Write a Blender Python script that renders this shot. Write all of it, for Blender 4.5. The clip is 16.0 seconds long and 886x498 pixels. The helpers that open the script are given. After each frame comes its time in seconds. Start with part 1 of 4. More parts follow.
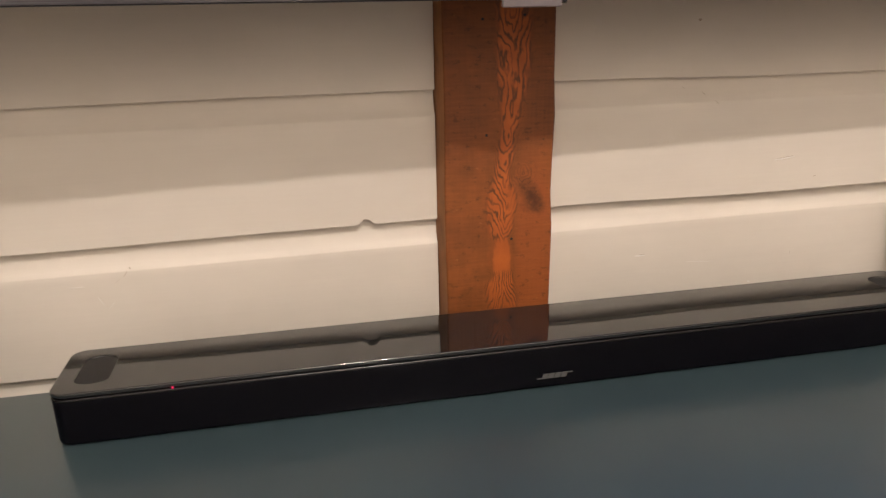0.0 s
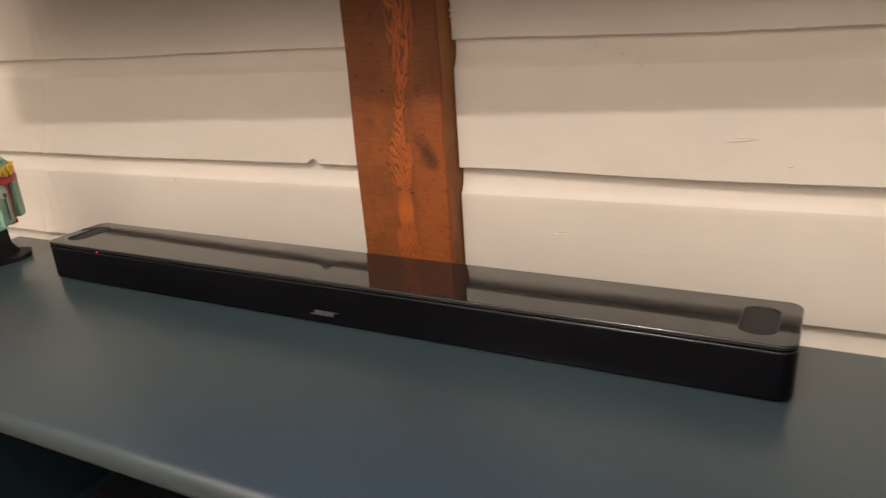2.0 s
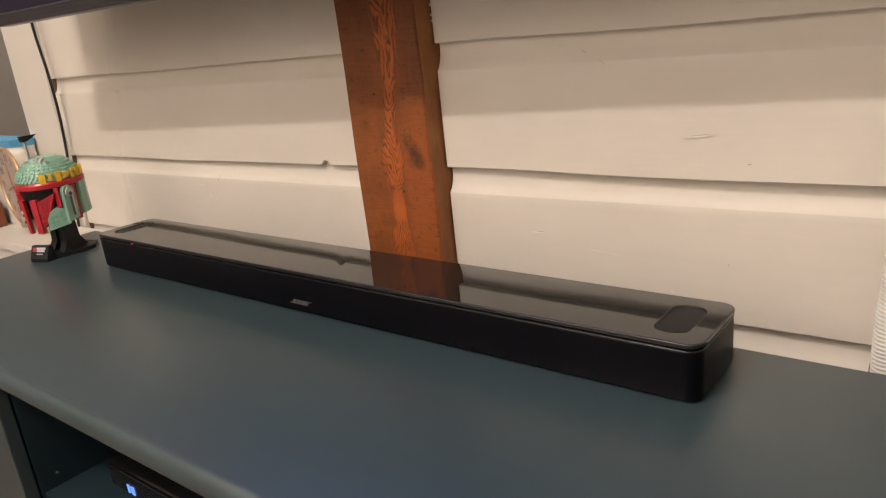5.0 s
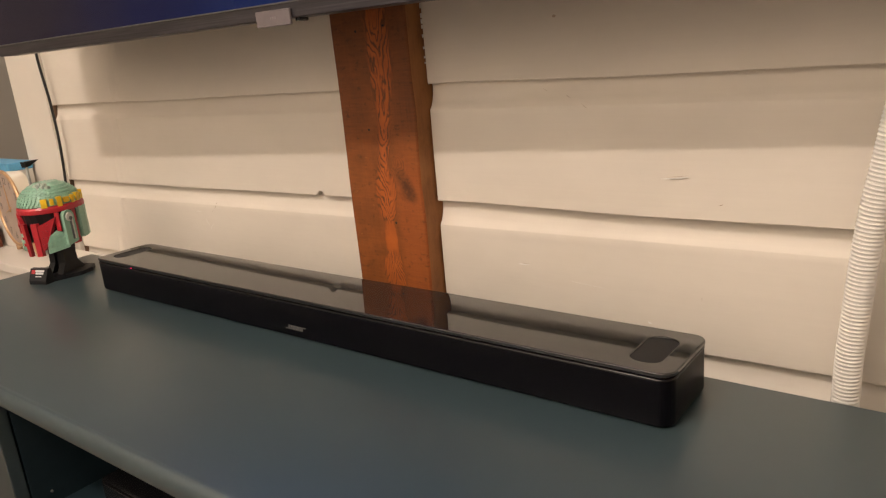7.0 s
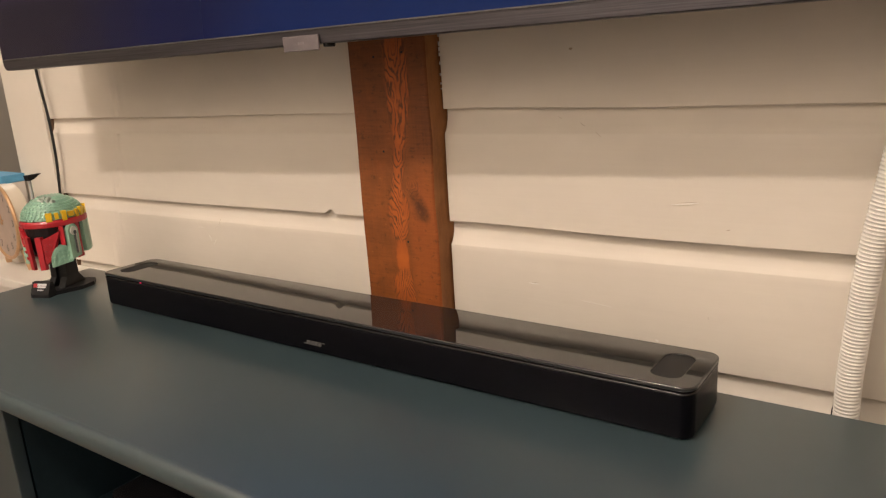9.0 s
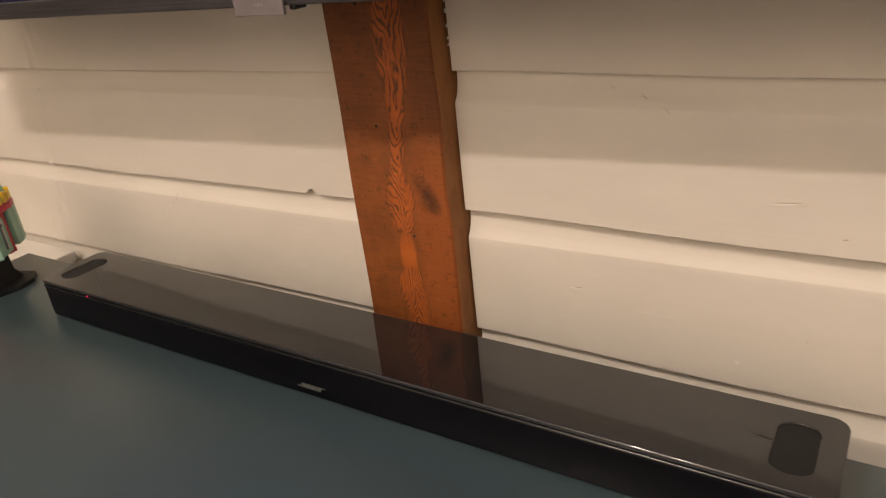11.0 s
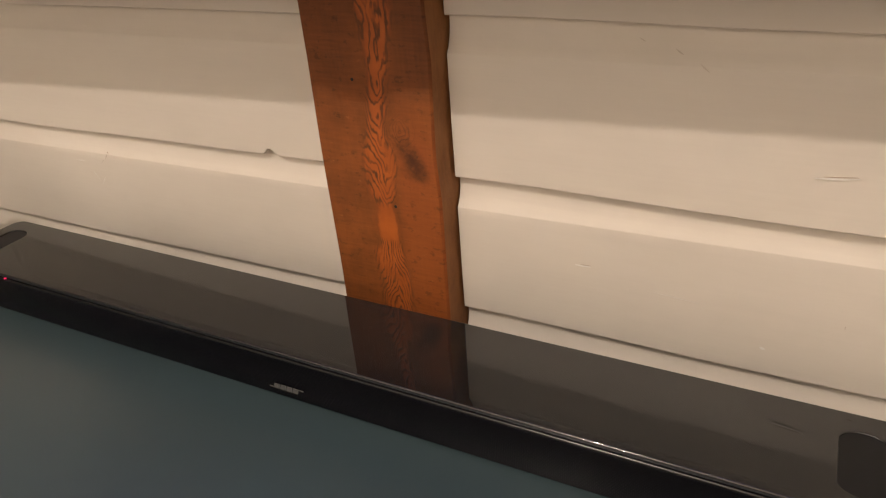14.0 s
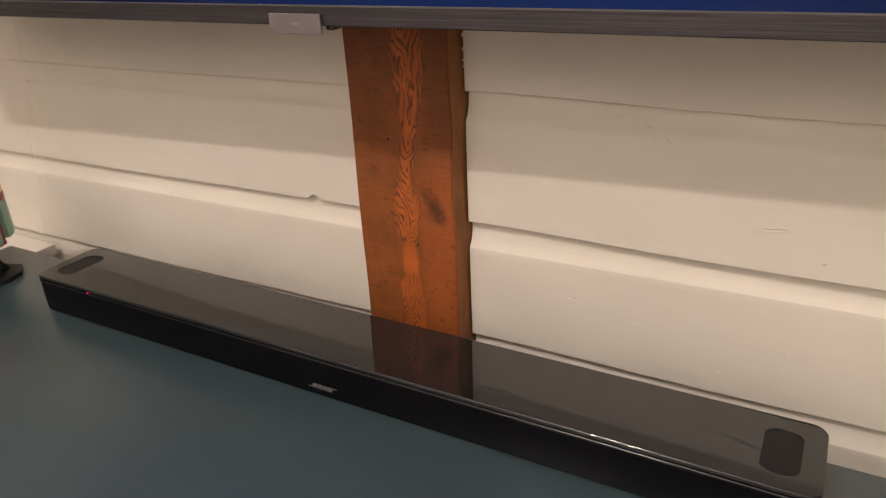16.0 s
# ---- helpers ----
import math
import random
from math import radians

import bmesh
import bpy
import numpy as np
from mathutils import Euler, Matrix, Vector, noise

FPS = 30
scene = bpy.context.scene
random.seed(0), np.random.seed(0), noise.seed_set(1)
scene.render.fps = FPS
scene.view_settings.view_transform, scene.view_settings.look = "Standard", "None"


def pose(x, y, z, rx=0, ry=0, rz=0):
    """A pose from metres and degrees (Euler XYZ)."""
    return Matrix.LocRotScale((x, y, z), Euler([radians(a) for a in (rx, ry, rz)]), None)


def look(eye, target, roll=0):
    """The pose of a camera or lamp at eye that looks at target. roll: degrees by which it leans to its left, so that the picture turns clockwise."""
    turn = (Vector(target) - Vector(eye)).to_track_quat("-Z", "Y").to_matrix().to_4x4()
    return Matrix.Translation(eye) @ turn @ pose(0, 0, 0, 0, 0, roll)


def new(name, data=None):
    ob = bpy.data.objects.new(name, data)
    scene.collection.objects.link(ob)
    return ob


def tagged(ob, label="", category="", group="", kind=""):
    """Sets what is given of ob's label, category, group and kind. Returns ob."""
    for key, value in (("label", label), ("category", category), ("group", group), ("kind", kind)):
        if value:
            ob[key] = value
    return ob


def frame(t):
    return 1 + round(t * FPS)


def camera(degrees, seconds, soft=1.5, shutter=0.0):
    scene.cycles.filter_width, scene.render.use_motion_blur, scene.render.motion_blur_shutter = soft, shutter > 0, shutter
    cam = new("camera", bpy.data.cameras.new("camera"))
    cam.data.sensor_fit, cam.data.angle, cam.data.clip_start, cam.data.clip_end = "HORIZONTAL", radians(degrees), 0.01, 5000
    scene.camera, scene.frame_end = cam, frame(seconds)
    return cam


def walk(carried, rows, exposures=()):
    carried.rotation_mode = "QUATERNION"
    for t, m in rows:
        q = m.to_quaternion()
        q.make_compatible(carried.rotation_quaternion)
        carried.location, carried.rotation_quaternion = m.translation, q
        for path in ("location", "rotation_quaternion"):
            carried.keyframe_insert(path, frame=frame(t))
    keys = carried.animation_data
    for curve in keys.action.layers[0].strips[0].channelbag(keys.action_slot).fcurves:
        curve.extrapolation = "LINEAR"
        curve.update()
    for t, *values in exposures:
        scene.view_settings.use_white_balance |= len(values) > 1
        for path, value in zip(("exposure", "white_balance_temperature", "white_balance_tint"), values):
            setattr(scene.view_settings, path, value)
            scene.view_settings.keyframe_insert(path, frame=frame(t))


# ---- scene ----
cam = camera(62.3, 16.0, soft=1.25, shutter=0.4)
EXPOSURES = [(0, 0.15, 6150, 10), (5.5, 0.14, 6150, 10), (7, 0.12, 6600, 10), (9, 0.11, 6600, 10), (12.5, -0.08, 6600, 10), (14.5, -0.03, 6450, 10), (16, 0.02, 6150, 10)]
PATH = [
    (0, (-0.27, -0.807, 1.186), (0.117, 1.057, 0.573), -1.1),
    (0.5, (-0.084, -0.809, 1.195), (0.011, 1.071, 0.524), -3.1),
    (1, (0.139, -0.76, 1.17), (-0.139, 1.112, 0.520), -3.95),
    (1.5, (0.364, -0.783, 1.161), (-0.382, 0.96, 0.524), -4.0),
    (2, (0.531, -0.755, 1.156), (-0.383, 0.897, 0.496), -4.2),
    (2.5, (0.607, -0.686, 1.136), (-0.403, 0.925, 0.513), -6.1),
    (3, (0.658, -0.683, 1.142), (-0.461, 0.847, 0.503), -7.5),
    (3.2, (0.661, -0.688, 1.122), (-0.460, 0.850, 0.506), -7.0),
    (5.5, (0.739, -0.671, 1.138), (-0.499, 0.78, 0.537), -6.6),
    (6, (0.747, -0.677, 1.145), (-0.492, 0.779, 0.556), -6.7),
    (6.5, (0.751, -0.687, 1.146), (-0.477, 0.786, 0.58), -6.2),
    (7, (0.748, -0.709, 1.152), (-0.452, 0.796, 0.611), -5.2),
    (7.5, (0.747, -0.731, 1.157), (-0.435, 0.796, 0.636), -4.9),
    (8, (0.737, -0.754, 1.157), (-0.425, 0.798, 0.663), -4.4),
    (8.5, (0.715, -0.775, 1.17), (-0.422, 0.794, 0.674), -4.1),
    (9, (0.713, -0.778, 1.169), (-0.416, 0.795, 0.667), -3.7),
    (9.2, (0.705, -0.782, 1.180), (-0.408, 0.795, 0.655), -3.4),
    (11.5, (0.456, -0.513, 1.265), (-0.528, 0.955, 0.329), -7.8),
    (12, (0.403, -0.475, 1.239), (-0.51, 0.977, 0.211), -7.5),
    (12.5, (0.401, -0.476, 1.246), (-0.474, 0.986, 0.199), -6.4),
    (13, (0.4, -0.488, 1.242), (-0.459, 0.994, 0.209), -5.5),
    (13.5, (0.405, -0.499, 1.247), (-0.439, 1.003, 0.231), -4.9),
    (14, (0.411, -0.512, 1.256), (-0.43, 1.002, 0.255), -4.9),
    (14.5, (0.421, -0.523, 1.258), (-0.419, 1.012, 0.29), -4.4),
    (15, (0.438, -0.554, 1.263), (-0.411, 1.014, 0.357), -3.2),
    (15.5, (0.453, -0.601, 1.284), (-0.426, 0.969, 0.411), -2.8),
    (16, (0.483, -0.653, 1.3), (-0.415, 0.922, 0.454), -2.9),
]
walk(cam, [(t, look(eye, target, roll)) for t, eye, target, roll in PATH], EXPOSURES)

# ---- world and lights ----
world = bpy.data.worlds.new("world")
world.use_nodes = True
world.node_tree.nodes["Background"].inputs[0].default_value = (0.010, 0.012, 0.016, 1)
world.node_tree.nodes["Background"].inputs[1].default_value = 0.5
scene.world = world

CEIL = 3.02
BULBS = (-0.16, -0.06, 0.04)
BULB_Y, BULB_Z = -1.60, 2.92


def bulb_light(name, x, y, z, watts, colour, radius):
    data = bpy.data.lights.new(name, "POINT")
    data.energy, data.color, data.shadow_soft_size = watts, colour, radius
    ob = new(name, data)
    ob.location = (x, y, z)
    return ob


WARM = (1.0, 0.865, 0.755)
for x in BULBS:
    bulb_light("ceiling_bulb_light", x, BULB_Y, BULB_Z, 33, WARM, 0.028)
bulb_light("side_bulb_light", 2.45, -1.45, 2.40, 5, WARM, 0.06)
# added fill: lights the south wall so that it bounces soft light forward
bounce_fill = bpy.data.lights.new("bounce_fill_light", "AREA")
bounce_fill.shape, bounce_fill.size, bounce_fill.size_y, bounce_fill.energy, bounce_fill.color = "RECTANGLE", 4.4, 0.12, 60, WARM
new("bounce_fill_light", bounce_fill).matrix_world = look((-0.3, -2.35, CEIL - 0.11), (-0.3, -2.9, CEIL - 1.0))
# added fill that brightens the space behind the corner; its lamp is assumed
bulb_light("back_room_fill", -2.3, 0.9, 2.2, 17, (1.0, 0.93, 0.80), 0.06)


# ---- materials ----
class Graph:
    """Short hand for a node material with one principled shader."""

    def __init__(self, name):
        self.mat = bpy.data.materials.new(name)
        self.mat.use_nodes = True
        self.nt = self.mat.node_tree
        self.bsdf = self.nt.nodes["Principled BSDF"]
        self.co = self.nt.nodes.new("ShaderNodeTexCoord").outputs["Object"]

    def put(self, socket, value):
        if isinstance(value, bpy.types.NodeSocket):
            self.nt.links.new(value, socket)
        else:
            socket.default_value = value

    def set(self, **values):
        for key, value in values.items():
            self.put(self.bsdf.inputs[key.replace("_", " ")], value)
        return self

    def math(self, op, a, b=0.0, c=0.0, clamp=False):
        n = self.nt.nodes.new("ShaderNodeMath")
        n.operation, n.use_clamp = op, clamp
        for s, v in zip(n.inputs, (a, b, c)):
            self.put(s, v)
        return n.outputs[0]

    def axes(self, vector=None):
        n = self.nt.nodes.new("ShaderNodeSeparateXYZ")
        self.put(n.inputs[0], vector or self.co)
        return n.outputs

    def stretch(self, sx, sy, sz, vector=None):
        n = self.nt.nodes.new("ShaderNodeMapping")
        self.put(n.inputs["Vector"], vector or self.co)
        n.inputs["Scale"].default_value = (sx, sy, sz)
        return n.outputs[0]

    def noise(self, scale, detail=3.0, rough=0.55, vector=None, distortion=0.0):
        n = self.nt.nodes.new("ShaderNodeTexNoise")
        self.put(n.inputs["Vector"], vector or self.co)
        n.inputs["Scale"].default_value, n.inputs["Detail"].default_value = scale, detail
        n.inputs["Roughness"].default_value, n.inputs["Distortion"].default_value = rough, distortion
        return n.outputs[0]

    def ramp(self, value, stops, smooth=False):
        n = self.nt.nodes.new("ShaderNodeValToRGB")
        n.color_ramp.interpolation = "EASE" if smooth else "LINEAR"
        while len(n.color_ramp.elements) < len(stops):
            n.color_ramp.elements.new(0.5)
        for e, (p, c) in zip(n.color_ramp.elements, stops):
            e.position = p
            e.color = (*c, 1) if isinstance(c, tuple) else (c, c, c, 1)
        self.put(n.inputs[0], value)
        return n.outputs[0]

    def mix(self, fac, a, b, blend="MIX"):
        n = self.nt.nodes.new("ShaderNodeMix")
        n.data_type, n.blend_type = "RGBA", blend
        self.put(n.inputs[0], fac)
        for s, v in ((n.inputs[6], a), (n.inputs[7], b)):
            self.put(s, (*v, 1) if isinstance(v, tuple) and len(v) == 3 else v)
        return n.outputs[2]

    def bump(self, height, strength=0.3, distance=0.002):
        n = self.nt.nodes.new("ShaderNodeBump")
        n.inputs["Strength"].default_value, n.inputs["Distance"].default_value = strength, distance
        self.put(n.inputs["Height"], height)
        self.put(self.bsdf.inputs["Normal"], n.outputs[0])
        return self

    def random(self):
        return self.nt.nodes.new("ShaderNodeObjectInfo").outputs["Random"]


def paint(name, colour, rough=0.5, vary=0.08, scale=6.0, bump=0.15, fine=220.0, spec=0.5, distance=0.001):
    g = Graph(name)
    dark = tuple(c * (1 - vary) for c in colour)
    light = tuple(min(1, c * (1 + vary * 0.6)) for c in colour)
    g.set(Base_Color=g.ramp(g.noise(scale, 4), [(0.3, dark), (0.7, light)]), Roughness=g.math("ADD", g.math("MULTIPLY", g.noise(scale * 3, 3), 0.14), rough - 0.07), Specular_IOR_Level=spec)
    g.bump(g.noise(fine, 2), bump, distance)
    return g.mat


def plain(name, colour, rough=0.5, metal=0.0, spec=0.5, coat=0.0):
    g = Graph(name)
    g.set(Base_Color=g.ramp(g.noise(60, 3), [(0.3, tuple(c * 0.9 for c in colour)), (0.7, tuple(min(1, c * 1.08) for c in colour))]), Roughness=rough, Metallic=metal, Specular_IOR_Level=spec, Coat_Weight=coat)
    return g.mat


def glow(name, colour, strength):
    g = Graph(name)
    g.set(Base_Color=(0.02, 0.02, 0.02, 1), Emission_Color=(*colour, 1), Emission_Strength=strength, Roughness=0.3)
    return g.mat


def siding_paint():
    """Cream satin paint on planed softwood: brush streaks along the board, faint stains, board to board variation."""
    g = Graph("cream_siding_paint")
    streak = g.noise(1.0, 4, 0.6, g.stretch(6, 60, 260))
    blotch = g.noise(5.0, 4, 0.6, g.stretch(1, 1, 2))
    base = g.ramp(blotch, [(0.25, (0.69, 0.635, 0.555)), (0.75, (0.76, 0.705, 0.62))])
    base = g.mix(0.05, base, g.ramp(streak, [(0.35, (0.55, 0.50, 0.44)), (0.65, (0.80, 0.75, 0.68))]))
    base = g.mix(g.math("MULTIPLY", g.random(), 0.10), base, (0.62, 0.55, 0.47))
    scuff = g.ramp(g.noise(30, 5, 0.7, g.stretch(1, 1, 3)), [(0.70, 0.0), (0.78, 1.0)])
    base = g.mix(g.math("MULTIPLY", scuff, 0.12), base, (0.45, 0.37, 0.29))
    g.set(Base_Color=base, Roughness=g.math("ADD", 0.44, g.math("MULTIPLY", blotch, 0.2)), Specular_IOR_Level=0.35)
    g.bump(g.math("ADD", g.math("MULTIPLY", streak, 0.15), g.math("MULTIPLY", g.noise(9, 3, 0.5, g.stretch(1, 1, 1.6)), 2.0)), 0.35, 0.0012)
    return g.mat


def post_wood():
    """Rough-sawn stained fir: plain brown flanks, a stripe of orange cathedral grain down the middle, one swirling knot with a dark resin patch."""
    g = Graph("stained_fir")
    x, y, z = g.axes()
    h = g.math("MULTIPLY", g.math("SUBTRACT", z, 0.75), 2.0)
    sway = g.math("MULTIPLY", g.math("SUBTRACT", g.noise(1.0, 1, 0.4, g.stretch(0.2, 0.2, 21)), 0.5), 0.013)
    mid = g.ramp(h, [(0.0, 0.005), (0.16, 0.004), (0.32, 0.004), (0.40, 0.007), (0.46, 0.004), (0.536, 0.0075), (0.654, 0.0135), (0.78, 0.0155), (0.88, 0.0145)])
    u = g.math("SUBTRACT", g.math("SUBTRACT", x, mid), sway)
    au = g.math("ADD", g.math("ABSOLUTE", u), g.math("MULTIPLY", u, g.ramp(h, [(0.0, 0.10), (0.3, 0.30), (0.45, 0.35), (0.6, 0.0)])))
    width = g.ramp(h, [(0.0, 0.020), (0.16, 0.021), (0.19, 0.013), (0.24, 0.0145), (0.286, 0.010), (0.32, 0.016), (0.40, 0.021), (0.455, 0.010), (0.536, 0.0120), (0.654, 0.0155), (0.70, 0.0190), (0.78, 0.0240), (0.88, 0.022)])
    rag = g.math("MULTIPLY", g.math("SUBTRACT", g.noise(1.0, 3, 0.55, g.stretch(90, 20, 34)), 0.5), 0.017)
    edge = g.math("ADD", g.math("SUBTRACT", g.math("ADD", au, rag), width), 0.020)
    inside = g.ramp(edge, [(0.0175, 1.0), (0.0225, 0.0)])
    rim = g.ramp(edge, [(0.0150, 0.0), (0.0185, 1.0), (0.0215, 1.0), (0.0250, 0.0)])
    # growth rings cut at a slant: points that open upwards above the solid patch and downwards below it
    climb = g.math("MULTIPLY", g.ramp(h, [(0.0, 0.30), (0.19, 0.0), (0.286, 0.0), (0.44, 0.34), (0.9, 0.66), (1.0, 0.73)]), 20.0)
    steep = g.math("MULTIPLY", g.ramp(h, [(0.0, 0.78), (0.18, 0.78), (0.24, 0.10), (0.29, 0.50), (0.44, 0.50), (0.52, 0.33), (1.0, 0.33)]), 300.0)
    warp = g.math("SUBTRACT", g.noise(1.0, 2, 0.5, g.stretch(34, 12, 15)), 0.5)
    fine = g.math("SUBTRACT", g.noise(1.0, 2, 0.5, g.stretch(120, 30, 45)), 0.5)
    phase = g.math("ADD", g.math("SUBTRACT", climb, g.math("MULTIPLY", au, steep)), g.math("ADD", g.math("MULTIPLY", warp, 6.5), g.math("MULTIPLY", fine, 2.0)))
    dx, dz = g.math("SUBTRACT", x, 0.030), g.math("SUBTRACT", z, 0.982)
    r = g.math("SQRT", g.math("ADD", g.math("MULTIPLY", dx, dx), g.math("MULTIPLY", g.math("MULTIPLY", dz, dz), 1.1)))
    near = g.ramp(r, [(0.010, 1.0), (0.024, 0.0)], True)
    swirl = g.math("ADD", g.math("MULTIPLY", r, 170.0), g.math("MULTIPLY", g.math("ADD", warp, g.math("MULTIPLY", fine, 0.25)), 11.0))
    phase = g.math("ADD", g.math("MULTIPLY", phase, g.math("SUBTRACT", 1.0, near)), g.math("MULTIPLY", swirl, near))
    lines = g.ramp(g.math("FRACT", phase), [(0.0, 0.0), (0.10, 0.02), (0.30, 0.95), (0.80, 1.0), (0.93, 0.25), (1.0, 0.0)])
    lines = g.math("MAXIMUM", lines, g.ramp(g.noise(1.0, 3, 0.6, g.stretch(45, 20, 28)), [(0.50, 0.0), (0.66, 0.8)]))
    solid = g.ramp(h, [(0.185, 0.0), (0.20, 1.0), (0.275, 1.0), (0.30, 0.0)])
    lines = g.math("MAXIMUM", lines, solid)
    orange = g.ramp(g.noise(26, 3), [(0.3, (0.33, 0.082, 0.015)), (0.7, (0.47, 0.120, 0.020))])
    flame = g.mix(g.math("SUBTRACT", lines, g.math("MULTIPLY", rim, 0.6), 0.0, True), (0.120, 0.040, 0.014), orange)
    # flanks: stained brown, redder below on one side of the stripe, darker above
    blot = g.noise(15, 4, 0.6, g.stretch(1.3, 1, 0.8))
    flank = g.ramp(blot, [(0.28, (0.145, 0.042, 0.0100)), (0.50, (0.225, 0.066, 0.0145)), (0.72, (0.305, 0.091, 0.0190))])
    side = g.ramp(g.math("ADD", u, g.math("MULTIPLY", fine, 0.012)), [(0.010, 0.0), (0.024, 1.0)])
    red = g.math("MULTIPLY", side, g.ramp(h, [(0.0, 0.75), (0.42, 0.75), (0.50, 0.25), (0.60, 0.0)]))
    flank = g.mix(red, flank, (0.34, 0.086, 0.018))
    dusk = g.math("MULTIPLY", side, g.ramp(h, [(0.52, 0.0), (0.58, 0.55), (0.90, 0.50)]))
    # besides the one-sided dark stain, the television's shadow is partly painted over both flanks
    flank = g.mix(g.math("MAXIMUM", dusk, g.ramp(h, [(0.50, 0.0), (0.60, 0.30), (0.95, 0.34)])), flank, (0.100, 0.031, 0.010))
    saw = g.noise(1.0, 4, 0.65, g.stretch(20, 18, 260))
    flank = g.mix(0.18, flank, g.ramp(saw, [(0.35, (0.095, 0.033, 0.011)), (0.65, (0.34, 0.115, 0.028))]))
    fibre = g.noise(1.0, 5, 0.65, g.stretch(240, 60, 10))
    flank = g.mix(0.07, flank, g.ramp(fibre, [(0.35, (0.09, 0.031, 0.011)), (0.65, (0.33, 0.112, 0.028))]))
    speck = g.ramp(g.noise(95, 4, 0.7, g.stretch(0.8, 1, 1.4)), [(0.32, 1.0), (0.43, 0.0)])
    flank = g.mix(g.math("MULTIPLY", speck, 0.55), flank, (0.065, 0.022, 0.008))
    pale = g.ramp(g.noise(1.0, 4, 0.7, g.stretch(60, 30, 90)), [(0.66, 0.0), (0.74, 1.0)])
    flank = g.mix(g.math("MULTIPLY", pale, 0.36), flank, (0.46, 0.19, 0.055))
    ripple = g.math("MULTIPLY", g.math("MULTIPLY", near, g.math("SUBTRACT", 1.0, lines)), 0.6)
    face = g.mix(g.math("MULTIPLY", inside, g.math("SUBTRACT", 1.0, g.math("MULTIPLY", near, 0.7))), flank, flame)
    face = g.mix(ripple, face, (0.105, 0.036, 0.014))
    # the resin patch, ragged and soft
    px, pz = g.math("SUBTRACT", x, 0.041), g.math("SUBTRACT", z, 0.951)
    lean = g.math("ADD", px, g.math("MULTIPLY", pz, 0.25))
    pr = g.math("SQRT", g.math("ADD", g.math("MULTIPLY", lean, lean), g.math("MULTIPLY", g.math("MULTIPLY", pz, pz), 0.38)))
    resin = g.ramp(g.math("ADD", pr, g.math("MULTIPLY", g.math("SUBTRACT", g.noise(55, 5, 0.7), 0.5), 0.030)), [(0.005, 1.0), (0.0185, 0.0)])
    face = g.mix(g.math("MULTIPLY", resin, 0.88), face, (0.052, 0.019, 0.009))
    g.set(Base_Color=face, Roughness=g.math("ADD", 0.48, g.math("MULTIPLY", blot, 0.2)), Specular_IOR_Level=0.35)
    g.bump(g.math("ADD", g.math("ADD", g.math("MULTIPLY", saw, 0.7), fibre), g.math("MULTIPLY", lines, g.math("MULTIPLY", inside, 0.6))), 0.4, 0.0011)
    return g.mat


def sawn_edge():
    g = Graph("sawn_wood_edge")
    fibre = g.noise(1.0, 4, 0.6, g.stretch(60, 300, 14))
    blot = g.noise(40, 5, 0.7, g.stretch(1, 1, 0.5))
    base = g.ramp(blot, [(0.28, (0.22, 0.088, 0.026)), (0.5, (0.34, 0.140, 0.042)), (0.75, (0.41, 0.175, 0.055))])
    g.set(Base_Color=g.mix(0.25, base, g.ramp(fibre, [(0.35, (0.13, 0.05, 0.016)), (0.65, (0.28, 0.11, 0.035))])), Roughness=0.7)
    g.bump(g.math("ADD", fibre, blot), 0.3, 0.001)
    return g.mat


def teal_paint(name, rough, colour):
    g = Graph(name)
    big, fine = g.noise(3.0, 4), g.noise(130, 1)
    g.set(Base_Color=g.ramp(big, [(0.3, tuple(0.93 * c for c in colour)), (0.7, tuple(1.07 * c for c in colour))]), Roughness=g.math("ADD", rough, g.math("MULTIPLY", g.noise(5, 2), 0.06)), IOR=1.80, Specular_IOR_Level=0.55)
    g.bump(fine, 0.05, 0.0004)
    return g.mat


def grille():
    g = Graph("black_metal_grille")
    v = g.nt.nodes.new("ShaderNodeTexVoronoi")
    g.put(v.inputs["Vector"], g.stretch(1, 1, 1))
    v.inputs["Scale"].default_value, v.inputs["Randomness"].default_value = 620, 0.0
    hole = g.ramp(v.outputs["Distance"], [(0.30, 0.0), (0.42, 1.0)])
    g.set(Base_Color=g.mix(hole, (0.0006, 0.0006, 0.0009), (0.0024, 0.0024, 0.0042)), Roughness=0.30, Specular_IOR_Level=0.10)
    g.bump(hole, 0.3, 0.0004)
    return g.mat


def glass_black():
    """Black tempered glass lid: a clear, mirror-like surface with a trace of dust."""
    g = Graph("black_glass")
    dust = g.ramp(g.noise(90, 6, 0.7), [(0.45, 0.0), (0.8, 1.0)])
    g.set(Base_Color=g.mix(g.math("MULTIPLY", dust, 0.3), (0.0072, 0.0090, 0.0108), (0.028, 0.029, 0.030)), Roughness=g.math("ADD", 0.012, g.math("MULTIPLY", dust, 0.02)), IOR=1.72, Specular_IOR_Level=0.5)
    return g.mat


def brushed():
    g = Graph("brushed_dark_metal")
    s = g.noise(1.0, 4, 0.65, g.stretch(9, 400, 700))
    g.set(Base_Color=g.ramp(s, [(0.3, (0.05, 0.048, 0.055)), (0.7, (0.11, 0.105, 0.115))]), Metallic=0.85, Roughness=g.math("ADD", 0.28, g.math("MULTIPLY", s, 0.2)))
    g.bump(s, 0.25, 0.0005)
    return g.mat


